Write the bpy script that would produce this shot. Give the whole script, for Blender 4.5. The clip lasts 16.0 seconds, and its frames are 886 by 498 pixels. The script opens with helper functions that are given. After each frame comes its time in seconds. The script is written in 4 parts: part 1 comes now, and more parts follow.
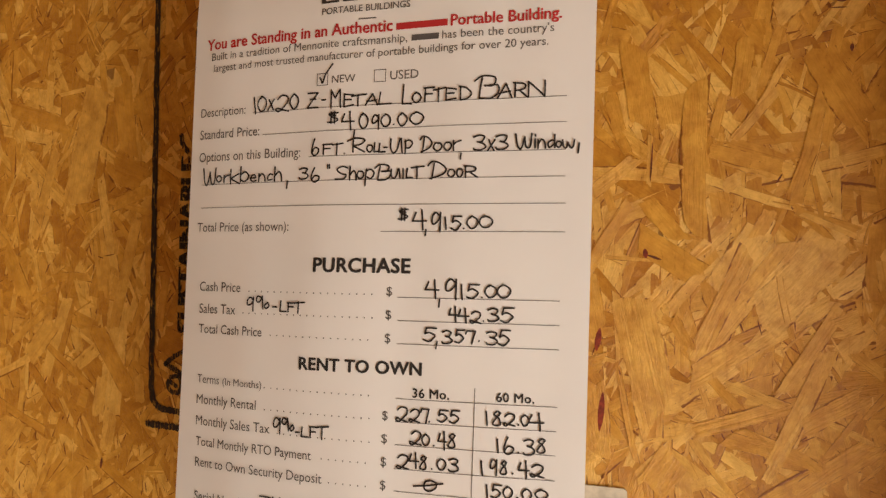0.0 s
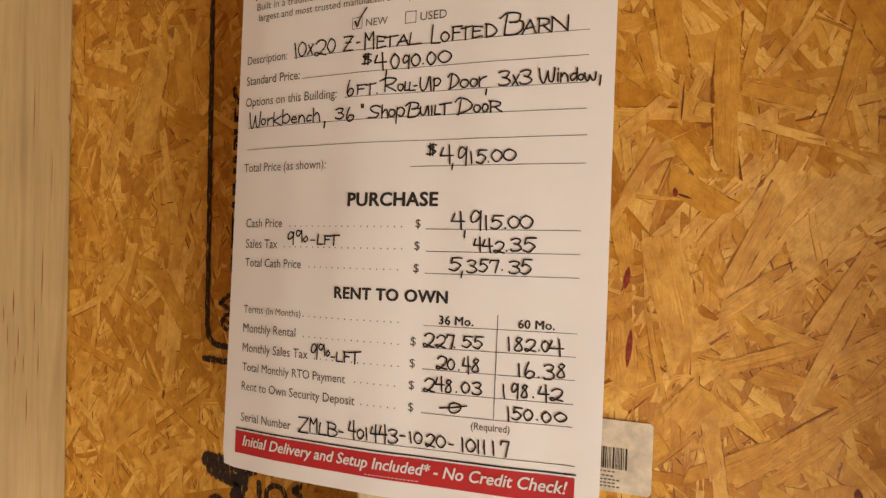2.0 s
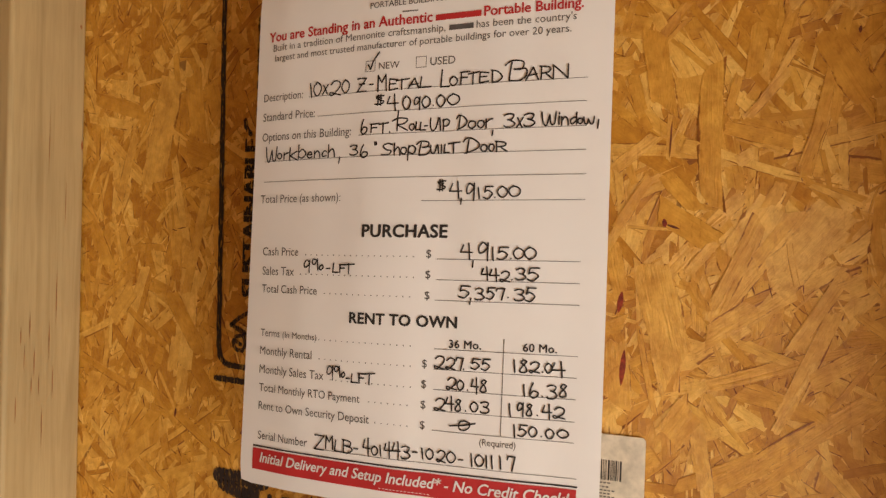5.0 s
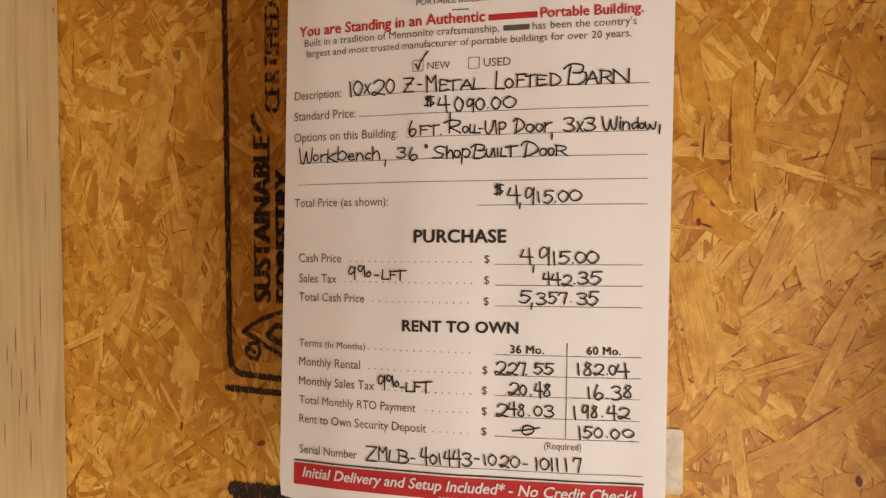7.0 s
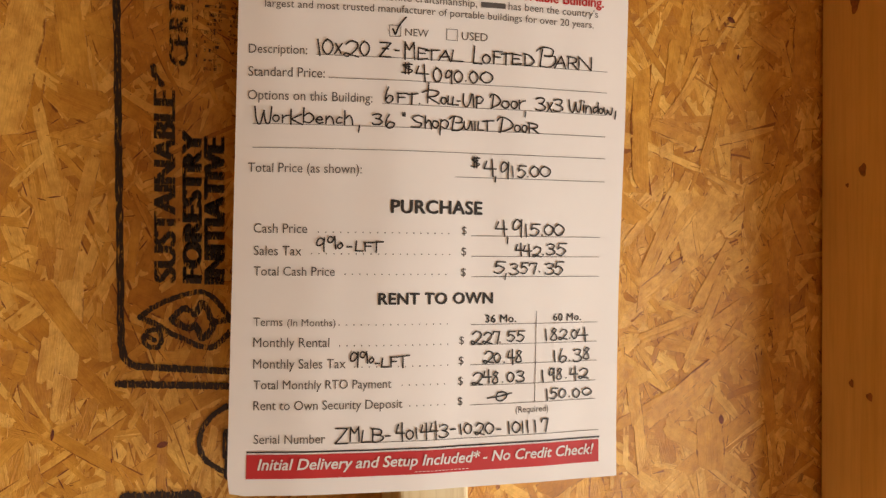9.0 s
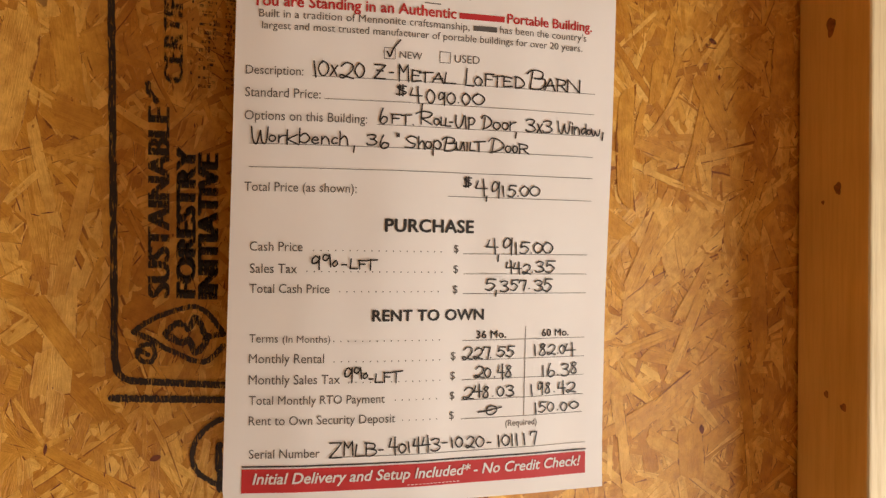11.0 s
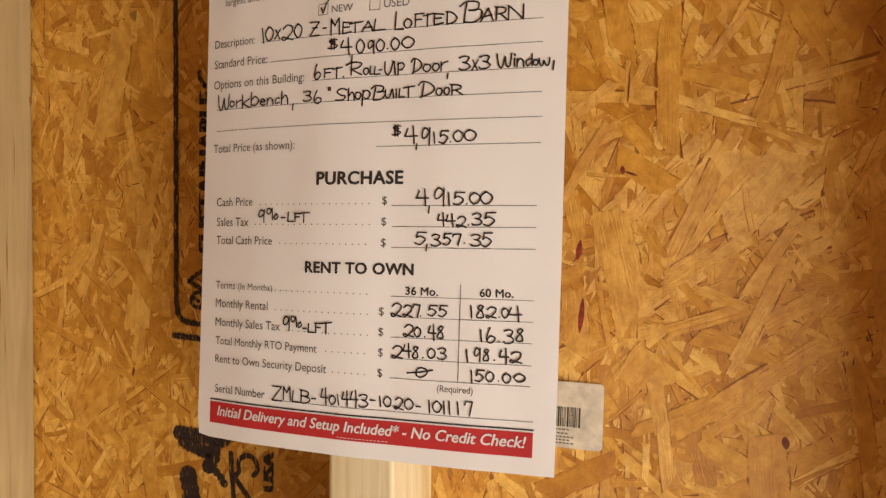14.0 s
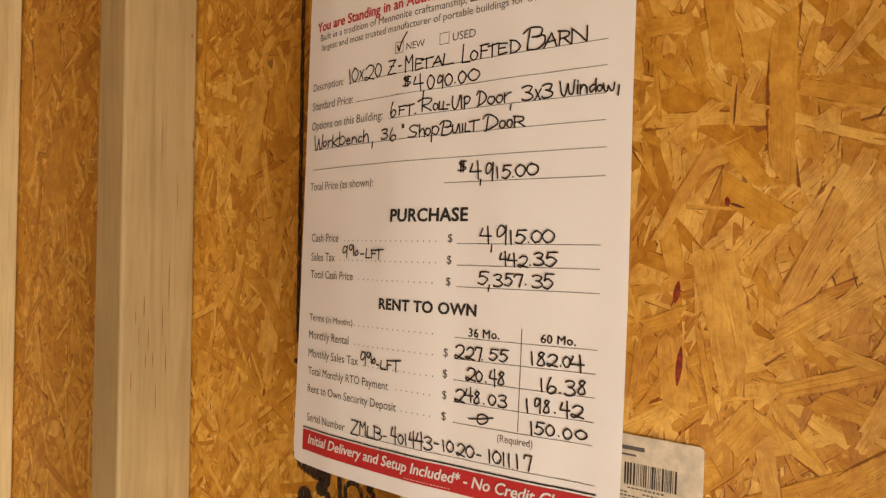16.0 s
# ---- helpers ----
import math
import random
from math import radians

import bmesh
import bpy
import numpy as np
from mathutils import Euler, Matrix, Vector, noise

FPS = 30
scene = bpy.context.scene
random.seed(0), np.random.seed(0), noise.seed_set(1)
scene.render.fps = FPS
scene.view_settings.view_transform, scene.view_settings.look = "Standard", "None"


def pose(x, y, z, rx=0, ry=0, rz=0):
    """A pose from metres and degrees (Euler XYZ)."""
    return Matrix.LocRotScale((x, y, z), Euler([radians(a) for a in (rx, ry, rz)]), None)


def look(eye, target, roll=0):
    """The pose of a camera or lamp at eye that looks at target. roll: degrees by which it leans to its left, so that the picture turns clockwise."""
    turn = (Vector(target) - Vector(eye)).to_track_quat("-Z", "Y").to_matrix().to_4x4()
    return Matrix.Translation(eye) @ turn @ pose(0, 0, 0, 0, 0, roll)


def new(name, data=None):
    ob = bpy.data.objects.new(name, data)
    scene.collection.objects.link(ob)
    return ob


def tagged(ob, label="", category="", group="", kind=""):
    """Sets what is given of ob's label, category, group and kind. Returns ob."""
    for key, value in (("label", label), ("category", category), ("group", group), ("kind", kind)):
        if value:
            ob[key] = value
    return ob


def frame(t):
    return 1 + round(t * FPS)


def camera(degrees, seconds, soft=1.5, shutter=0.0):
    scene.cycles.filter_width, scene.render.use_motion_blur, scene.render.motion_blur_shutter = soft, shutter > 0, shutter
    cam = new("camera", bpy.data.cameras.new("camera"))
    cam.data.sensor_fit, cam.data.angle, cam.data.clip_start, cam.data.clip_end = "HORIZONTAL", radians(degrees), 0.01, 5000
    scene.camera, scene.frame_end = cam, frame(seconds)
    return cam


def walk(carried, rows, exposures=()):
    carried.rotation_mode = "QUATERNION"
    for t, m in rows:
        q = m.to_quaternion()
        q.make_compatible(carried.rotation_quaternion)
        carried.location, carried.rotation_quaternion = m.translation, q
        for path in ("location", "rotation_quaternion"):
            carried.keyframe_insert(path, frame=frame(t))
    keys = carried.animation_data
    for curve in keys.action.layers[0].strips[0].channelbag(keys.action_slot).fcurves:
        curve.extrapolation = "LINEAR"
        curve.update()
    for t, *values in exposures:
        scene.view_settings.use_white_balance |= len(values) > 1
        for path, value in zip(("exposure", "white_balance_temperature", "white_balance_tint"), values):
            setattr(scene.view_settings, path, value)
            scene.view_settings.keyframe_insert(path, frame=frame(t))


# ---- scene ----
cam = camera(63.8, 16.0, soft=1.35)
PATH = [
    (0, (0.0916, -0.3862, 1.5650), (-0.1671, 0.5787, 1.6105), 0.10),
    (0.2, (0.1103, -0.3837, 1.5622), (-0.1818, 0.5729, 1.5738), 0.36),
    (0.5, (0.1345, -0.3951, 1.5518), (-0.2069, 0.5447, 1.5700), 0.96),
    (0.7, (0.1291, -0.4227, 1.5610), (-0.2064, 0.5198, 1.5517), 1.17),
    (1, (0.1264, -0.4372, 1.5433), (-0.2369, 0.4940, 1.5736), 0.81),
    (1.5, (0.1195, -0.4068, 1.5384), (-0.2317, 0.5288, 1.5746), 0.29),
    (2, (0.1155, -0.3918, 1.5397), (-0.2379, 0.5433, 1.5638), 0.63),
    (2.5, (0.1187, -0.3834, 1.5399), (-0.2330, 0.5523, 1.5670), 0.58),
    (3, (0.1171, -0.3900, 1.5464), (-0.2358, 0.5453, 1.5738), 0.32),
    (3.5, (0.1169, -0.4013, 1.5465), (-0.2316, 0.5352, 1.5843), 0.25),
    (4, (0.1143, -0.4108, 1.5483), (-0.2253, 0.5289, 1.5884), 0.35),
    (6.3, (0.0839, -0.4482, 1.5508), (-0.1678, 0.5196, 1.5458), -0.72),
    (6.5, (0.0726, -0.4531, 1.5525), (-0.1561, 0.5202, 1.5322), -1.10),
    (7, (0.0285, -0.4381, 1.5644), (-0.1593, 0.5441, 1.5685), -0.83),
    (7.2, (0.0132, -0.4128, 1.5617), (-0.1481, 0.5740, 1.5713), -1.12),
    (7.5, (-0.0107, -0.3883, 1.5583), (-0.0924, 0.6083, 1.5608), -1.33),
    (7.7, (-0.0259, -0.3842, 1.5620), (-0.0683, 0.6148, 1.5710), -1.86),
    (8, (-0.0592, -0.3965, 1.5506), (0.0178, 0.6005, 1.5582), -1.66),
    (8.2, (-0.0775, -0.4069, 1.5474), (0.0670, 0.5826, 1.5530), -2.02),
    (10.3, (-0.1240, -0.4413, 1.5627), (0.1289, 0.5261, 1.5504), 0.12),
    (10.5, (-0.1240, -0.4395, 1.5597), (0.1312, 0.5273, 1.5554), 0.10),
    (11, (-0.1223, -0.4392, 1.5617), (0.1324, 0.5278, 1.5579), -0.27),
    (11.5, (-0.1199, -0.4390, 1.5578), (0.1054, 0.5353, 1.5684), -0.44),
    (12, (-0.0575, -0.4167, 1.5580), (0.0523, 0.5772, 1.5718), 0.21),
    (12.2, (-0.0263, -0.4006, 1.5564), (0.0131, 0.5985, 1.5727), 0.71),
    (12.5, (0.0123, -0.3761, 1.5566), (-0.0393, 0.6223, 1.5798), 1.57),
    (13, (0.0359, -0.3760, 1.5485), (-0.1143, 0.6116, 1.5931), 1.49),
    (13.2, (0.0449, -0.3861, 1.5427), (-0.1260, 0.5979, 1.5928), 1.16),
    (13.5, (0.0629, -0.3928, 1.5277), (-0.1475, 0.5840, 1.5695), 0.57),
    (13.7, (0.0815, -0.3995, 1.5232), (-0.1568, 0.5713, 1.5511), 0.25),
    (14, (0.1177, -0.4150, 1.5346), (-0.1741, 0.5414, 1.5363), -0.09),
    (14.2, (0.1306, -0.4232, 1.5400), (-0.1899, 0.5240, 1.5390), 0.49),
    (14.5, (0.1469, -0.4205, 1.5457), (-0.2268, 0.5070, 1.5567), 0.79),
    (15, (0.1755, -0.3781, 1.5443), (-0.3053, 0.4987, 1.5580), 1.21),
    (15.5, (0.1864, -0.3642, 1.5449), (-0.3664, 0.4690, 1.5577), 0.57),
    (16, (0.1830, -0.3668, 1.5456), (-0.3894, 0.4528, 1.5715), 0.73),
]
walk(cam, [(t, look(eye, target, roll)) for t, eye, target, roll in PATH],
     [(0.0, -0.12, 6700, 10), (4.2, -0.12, 6700, 10), (6.5, -0.04, 6500, 10), (8.0, 0.08, 6450, 10), (10.5, 0.10, 6550, 10), (11.5, 0.10, 6550, 10),
      (13.0, 0.02, 6400, 9), (14.0, -0.04, 6550, 10), (14.5, -0.10, 6700, 10), (15.0, -0.22, 6950, 10), (15.5, -0.14, 7100, 10), (16.0, -0.07, 7100, 10)])

# ---- daylight: sky, sun and the open doorway, plus an added warm fill ----
world = bpy.data.worlds.new("sky")
scene.world = world
world.use_nodes = True
sky = world.node_tree.nodes.new("ShaderNodeTexSky")
sky.sky_type, sky.sun_disc = "NISHITA", False
sky.sun_elevation, sky.sun_rotation = radians(48), radians(15)
world.node_tree.nodes["Background"].inputs["Strength"].default_value = 0.10
world.node_tree.links.new(sky.outputs["Color"], world.node_tree.nodes["Background"].inputs["Color"])

sun = new("sun", bpy.data.lights.new("sun", "SUN"))
sun.data.energy, sun.data.angle, sun.data.color = 3.0, radians(0.5), (1.0, 0.95, 0.88)
sun.matrix_world = look((1.0, 4.0, 6.0), (0, 0, 1))

doorlight = new("doorway_daylight", bpy.data.lights.new("doorway_daylight", "AREA"))
doorlight.data.shape, doorlight.data.size, doorlight.data.size_y = "RECTANGLE", 0.86, 1.38
doorlight.data.energy, doorlight.data.color = 36.4, (1.0, 0.96, 0.88)
doorlight.matrix_world = pose(1.10, -0.82, 0.71, 90, 0, 90)

# Warm fill added for bounced indoor light, set in an unseen window opening.
fill_lamp = new("warm_fill_light", bpy.data.lights.new("warm_fill_light", "AREA"))
fill_lamp.data.shape, fill_lamp.data.size, fill_lamp.data.size_y = "RECTANGLE", 0.88, 0.88
fill_lamp.data.energy, fill_lamp.data.color = 6.0, (1.0, 0.85, 0.62)
fill_lamp.matrix_world = pose(0.52, -3.03, 1.30, 90, 0, 0)


# ---- materials ----
def material(name, rough=0.6, spec=0.4):
    m = bpy.data.materials.new(name)
    m.use_nodes = True
    b = m.node_tree.nodes["Principled BSDF"]
    b.inputs["Roughness"].default_value = rough
    b.inputs["Specular IOR Level"].default_value = spec
    return m, m.node_tree.nodes, m.node_tree.links, b


def node(nodes, kind, **values):
    n = nodes.new(kind)
    for key, value in values.items():
        n.inputs[key.replace("_", " ")].default_value = value
    return n


def ramp(nodes, links, fac, *stops):
    r = nodes.new("ShaderNodeValToRGB")
    e = r.color_ramp.elements
    while len(e) < len(stops):
        e.new(0.5)
    for el, (at, colour) in zip(e, stops):
        el.position, el.color = at, (*colour, 1.0)
    links.new(fac, r.inputs["Fac"])
    return r.outputs["Color"]


def mix(nodes, links, kind, fac, a, b):
    m = nodes.new("ShaderNodeMix")
    m.data_type, m.blend_type = "RGBA", kind
    for socket, value in ((m.inputs[0], fac), (m.inputs[6], a), (m.inputs[7], b)):
        if isinstance(value, (float, int)):
            socket.default_value = value
        elif isinstance(value, tuple):
            socket.default_value = (*value, 1.0)
        else:
            links.new(value, socket)
    return m.outputs[2]


def math_node(nodes, links, op, a, b=0.0, clamp=False):
    m = nodes.new("ShaderNodeMath")
    m.operation, m.use_clamp = op, clamp
    for socket, value in ((m.inputs[0], a), (m.inputs[1], b)):
        if isinstance(value, (float, int)):
            socket.default_value = value
        else:
            links.new(value, socket)
    return m.outputs[0]


def stretched(nodes, links, coords, scale):
    mp = nodes.new("ShaderNodeMapping")
    mp.inputs["Scale"].default_value = scale
    links.new(coords, mp.inputs["Vector"])
    return mp.outputs["Vector"]


def noise_of(nodes, links, vector, scale, detail=4.0, rough=0.6, distortion=0.0):
    n = node(nodes, "ShaderNodeTexNoise", Scale=scale, Detail=detail, Roughness=rough, Distortion=distortion)
    links.new(vector, n.inputs["Vector"])
    return n.outputs["Fac"]


def bump(nodes, links, bsdf, height, strength, distance):
    b = node(nodes, "ShaderNodeBump", Strength=strength, Distance=distance)
    links.new(height, b.inputs["Height"])
    links.new(b.outputs["Normal"], bsdf.inputs["Normal"])


def strand_material(name, own_tone):
    """Pressed wood flakes: grain runs along u, the second map runs 0..1 over each flake."""
    m, n, l, b = material(name, 0.42, 0.45)
    uv, rim = n.new("ShaderNodeUVMap"), n.new("ShaderNodeUVMap")
    uv.uv_map, rim.uv_map = "grain", "rim"
    if own_tone:
        a = n.new("ShaderNodeAttribute")
        a.attribute_name = "tone"
        tone = math_node(n, l, "ADD", math_node(n, l, "MULTIPLY", a.outputs["Fac"], 0.7), 0.17)
    else:
        tone = n.new("ShaderNodeNewGeometry").outputs["Random Per Island"]
    base = ramp(n, l, tone, (0.0, (0.485, 0.215, 0.023)), (0.25, (0.585, 0.288, 0.038)),
                (0.6, (0.68, 0.368, 0.060)), (1.0, (0.83, 0.535, 0.143)))
    fine = noise_of(n, l, stretched(n, l, uv.outputs["UV"], (90.0, 1300.0, 1.0)), 1.0, 5.0, 0.7, 1.0)
    lines = noise_of(n, l, stretched(n, l, uv.outputs["UV"], (16.0, 700.0, 1.0)), 1.0, 3.0, 0.6, 1.2)
    bands = noise_of(n, l, stretched(n, l, uv.outputs["UV"], (9.0, 130.0, 1.0)), 1.0, 3.0, 0.5, 0.6)
    blot = noise_of(n, l, uv.outputs["UV"], 110.0, 5.0, 0.65)
    strong = ramp(n, l, bands, (0.50, (0.0, 0.0, 0.0)), (0.64, (1.0, 1.0, 1.0)))
    c = mix(n, l, "MULTIPLY", 1.0, base, ramp(n, l, fine, (0.30, (0.89, 0.84, 0.75)), (0.50, (1.0, 1.0, 1.0)), (0.68, (1.05, 1.06, 1.07))))
    c = mix(n, l, "MULTIPLY", strong, c, ramp(n, l, lines, (0.34, (0.82, 0.70, 0.54)), (0.44, (1.0, 1.0, 1.0))))
    c = mix(n, l, "MULTIPLY", 0.8, c, ramp(n, l, blot, (0.34, (0.80, 0.69, 0.52)), (0.60, (1.06, 1.05, 1.03))))
    whole = n.new("ShaderNodeTexCoord").outputs["Object"]
    stain = noise_of(n, l, whole, 42.0, 5.0, 0.62, 0.8)
    fleck = noise_of(n, l, stretched(n, l, whole, (1.0, 1.0, 0.35)), 320.0, 4.0, 0.7, 0.6)
    c = mix(n, l, "MULTIPLY", 0.9, c, ramp(n, l, stain, (0.36, (0.84, 0.74, 0.58)), (0.62, (1.07, 1.06, 1.05))))
    c = mix(n, l, "MULTIPLY", 0.7, c, ramp(n, l, fleck, (0.30, (0.74, 0.62, 0.46)), (0.46, (1.0, 1.0, 1.0))))
    sep = n.new("ShaderNodeSeparateXYZ")
    l.new(rim.outputs["UV"], sep.inputs[0])
    ratio = n.new("ShaderNodeAttribute")
    ratio.attribute_name = "aspect"
    dx = math_node(n, l, "ABSOLUTE", math_node(n, l, "SUBTRACT", sep.outputs["X"], 0.5))
    dy = math_node(n, l, "ABSOLUTE", math_node(n, l, "SUBTRACT", sep.outputs["Y"], 0.5))
    near_end = math_node(n, l, "MULTIPLY", math_node(n, l, "SUBTRACT", 0.5, dx), ratio.outputs["Fac"])
    near_side = math_node(n, l, "SUBTRACT", 0.5, dy)
    wob = math_node(n, l, "MULTIPLY", math_node(n, l, "SUBTRACT", noise_of(n, l, uv.outputs["UV"], 150.0, 4.0), 0.47), 0.34)
    edge = math_node(n, l, "ADD", math_node(n, l, "MINIMUM", near_end, near_side), wob)
    c = mix(n, l, "MULTIPLY", 1.0, c, ramp(n, l, edge, (0.0, (0.40, 0.25, 0.11)), (0.05, (1.0, 1.0, 1.0))))
    speck = noise_of(n, l, uv.outputs["UV"], 520.0, 2.0, 0.5)
    c = mix(n, l, "MULTIPLY", 1.0, c, ramp(n, l, speck, (0.235, (0.30, 0.16, 0.09)), (0.265, (1.0, 1.0, 1.0))))
    l.new(c, b.inputs["Base Color"])
    bump(n, l, b, math_node(n, l, "ADD", fine, math_node(n, l, "ADD", lines, blot)), 0.65, 0.0006)
    return m


def board_material():
    """The same board seen only from afar: flakes as stretched cells."""
    m, n, l, b = material("pressed_board", 0.6, 0.3)
    co = n.new("ShaderNodeTexCoord").outputs["Object"]
    v = node(n, "ShaderNodeTexVoronoi", Scale=28.0, Randomness=1.0)
    warp = n.new("ShaderNodeVectorMath")
    warp.operation = "MULTIPLY_ADD"
    t = node(n, "ShaderNodeTexNoise", Scale=14.0, Detail=3.0)
    l.new(co, t.inputs["Vector"])
    l.new(t.outputs["Color"], warp.inputs[0])
    warp.inputs[1].default_value = (0.12, 0.12, 0.12)
    l.new(co, warp.inputs[2])
    l.new(warp.outputs[0], v.inputs["Vector"])
    sep = n.new("ShaderNodeSeparateColor")
    l.new(v.outputs["Color"], sep.inputs[0])
    c = ramp(n, l, sep.outputs["Red"], (0.0, (0.48, 0.23, 0.036)), (0.5, (0.60, 0.32, 0.060)), (1.0, (0.70, 0.41, 0.11)))
    fine = noise_of(n, l, co, 130.0, 5.0, 0.7)
    c = mix(n, l, "MULTIPLY", 0.8, c, ramp(n, l, fine, (0.35, (0.6, 0.5, 0.4)), (0.6, (1.0, 1.0, 1.0))))
    l.new(c, b.inputs["Base Color"])
    bump(n, l, b, fine, 0.4, 0.001)
    return m


def lumber_material(name, pale, dark, streak, seed):
    """Sawn softwood, grain along z."""
    m, n, l, b = material(name, 0.55, 0.35)
    co = n.new("ShaderNodeTexCoord").outputs["Object"]
    mp = n.new("ShaderNodeMapping")
    mp.inputs["Location"].default_value = (seed, seed * 0.7, seed * 1.3)
    mp.inputs["Scale"].default_value = (1.0, 1.0, 0.045)
    l.new(co, mp.inputs["Vector"])
    rings = noise_of(n, l, mp.outputs["Vector"], 46.0, 5.0, 0.58, 1.1)
    fine = noise_of(n, l, mp.outputs["Vector"], 420.0, 4.0, 0.7)
    blot = noise_of(n, l, co, 9.0, 3.0, 0.5)
    c = ramp(n, l, rings, (0.33, dark), (0.52, pale), (0.75, tuple(0.5 * (p + d) for p, d in zip(pale, dark))))
    c = mix(n, l, "MULTIPLY", 0.45, c, ramp(n, l, fine, (0.30, streak), (0.55, (1.0, 1.0, 1.0))))
    c = mix(n, l, "MULTIPLY", 0.5, c, ramp(n, l, blot, (0.35, (0.80, 0.77, 0.74)), (0.65, (1.05, 1.04, 1.02))))
    l.new(c, b.inputs["Base Color"])
    bump(n, l, b, math_node(n, l, "ADD", rings, fine), 0.35, 0.0005)
    return m


def plain_material(name, colour, rough=0.6, vary=0.12, scale=60.0, spec=0.4, relief=0.0):
    m, n, l, b = material(name, rough, spec)
    co = n.new("ShaderNodeTexCoord").outputs["Object"]
    f = noise_of(n, l, co, scale, 5.0, 0.6)
    c = ramp(n, l, f, (0.3, tuple(v * (1 - vary) for v in colour)), (0.7, tuple(min(1.0, v * (1 + vary)) for v in colour)))
    l.new(c, b.inputs["Base Color"])
    if relief:
        bump(n, l, b, f, 0.5, relief)
    return m


def stamp_material(name, across, up, low, high):
    """Rolled ink that misses the low spots of the board."""
    m, n, l, b = material(name, 0.55, 0.3)
    b.inputs["Base Color"].default_value = (0.035, 0.022, 0.018, 1)
    co = n.new("ShaderNodeTexCoord").outputs["Object"]
    f = noise_of(n, l, stretched(n, l, co, (across, 1.0, up)), 1.0, 4.0, 0.7)
    l.new(ramp(n, l, f, (low, (0.0, 0.0, 0.0)), (high, (0.94, 0.94, 0.94))), b.inputs["Alpha"])
    return m


STRAND = strand_material("wood_strands", False)
STRAND_OWN = strand_material("large_wood_strands", True)
BOARD = board_material()
GAP = plain_material("board_core", (0.34, 0.17, 0.045), 0.8, 0.3, 90.0)
PALE = lumber_material("pale_lumber", (0.72, 0.56, 0.31), (0.60, 0.44, 0.22), (0.66, 0.60, 0.54), 1.3)
GREYED = lumber_material("greyed_lumber", (0.48, 0.342, 0.165), (0.38, 0.262, 0.120), (0.74, 0.69, 0.60), 4.1)
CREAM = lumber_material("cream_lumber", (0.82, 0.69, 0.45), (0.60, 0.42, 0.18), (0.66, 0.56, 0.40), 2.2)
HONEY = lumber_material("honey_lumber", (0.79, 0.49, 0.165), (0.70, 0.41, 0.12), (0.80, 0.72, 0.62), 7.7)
KNOT = plain_material("knot", (0.27, 0.095, 0.026), 0.5, 0.4, 400.0)
SLIVER = plain_material("dark_bark", (0.15, 0.040, 0.018), 0.7, 0.5, 300.0)
RESIN = plain_material("red_resin", (0.22, 0.030, 0.014), 0.5, 0.6, 420.0)
PAPER = plain_material("paper", (0.84, 0.80, 0.78), 0.75, 0.015, 25.0, 0.25, 0.00005)
BLACK = plain_material("black_print", (0.03, 0.026, 0.026), 0.6, 0.2, 300.0)
GREY = plain_material("grey_print", (0.105, 0.092, 0.088), 0.65, 0.15, 300.0)
RULE = plain_material("rule_print", (0.14, 0.12, 0.112), 0.65, 0.15, 300.0)
RED = plain_material("red_print", (0.50, 0.028, 0.030), 0.6, 0.08, 40.0)
WHITE = plain_material("white_print", (0.78, 0.73, 0.71), 0.7, 0.02, 40.0)
PEN = plain_material("pen_ink", (0.018, 0.016, 0.018), 0.4, 0.3, 500.0, 0.5)
STAMP = stamp_material("stamp_ink", 760.0, 110.0, 0.36, 0.45)
STAMP_WORN = stamp_material("worn_stamp_ink", 800.0, 130.0, 0.39, 0.48)
STAMP_FAINT = stamp_material("faint_stamp_ink", 700.0, 180.0, 0.46, 0.58)
STICKER = plain_material("sticker", (0.62, 0.55, 0.44), 0.35, 0.25, 110.0, 0.5)
SOIL = plain_material("soil", (0.20, 0.17, 0.12), 0.95, 0.4, 1.5)
PLY = lumber_material("floor_ply", (0.64, 0.48, 0.29), (0.54, 0.38, 0.20), (0.75, 0.68, 0.6), 11.0)

# ---- helpers ----
TILT = radians(1.9)


def hang(x, z):
    """Turns a place in the face of the north wall into the level of the room."""
    c, s = math.cos(TILT), math.sin(TILT)
    return x * c + (z - 1.55) * s, 1.55 - x * s + (z - 1.55) * c


def part(name, bm, mat, parent=None, label=""):
    me = bpy.data.meshes.new(name)
    bm.to_mesh(me)
    bm.free()
    me.materials.append(mat)
    ob = new(name, me)
    ob.parent = parent
    return tagged(ob, label)


def piece(name, verts, faces, mat, parent=None, label=""):
    me = bpy.data.meshes.new(name)
    me.from_pydata(verts, [], faces)
    me.update()
    me.materials.append(mat)
    ob = new(name, me)
    ob.parent = parent
    return tagged(ob, label)


def box(bm, x0, x1, y0, y1, z0, z1, bevel=0.0, segments=2):
    made = bmesh.ops.create_cube(bm, size=1.0, matrix=Matrix.LocRotScale(
        ((x0 + x1) / 2, (y0 + y1) / 2, (z0 + z1) / 2), None, (x1 - x0, y1 - y0, z1 - z0)))
    if bevel:
        edges = {e for v in made["verts"] for e in v.link_edges}
        bmesh.ops.bevel(bm, geom=list(edges), offset=bevel, segments=segments, profile=0.5, affect="EDGES")
    return bm


# ---- the shed ----
WEST, EAST, SOUTH, TOP = -4.98, 1.12, -3.05, 2.42

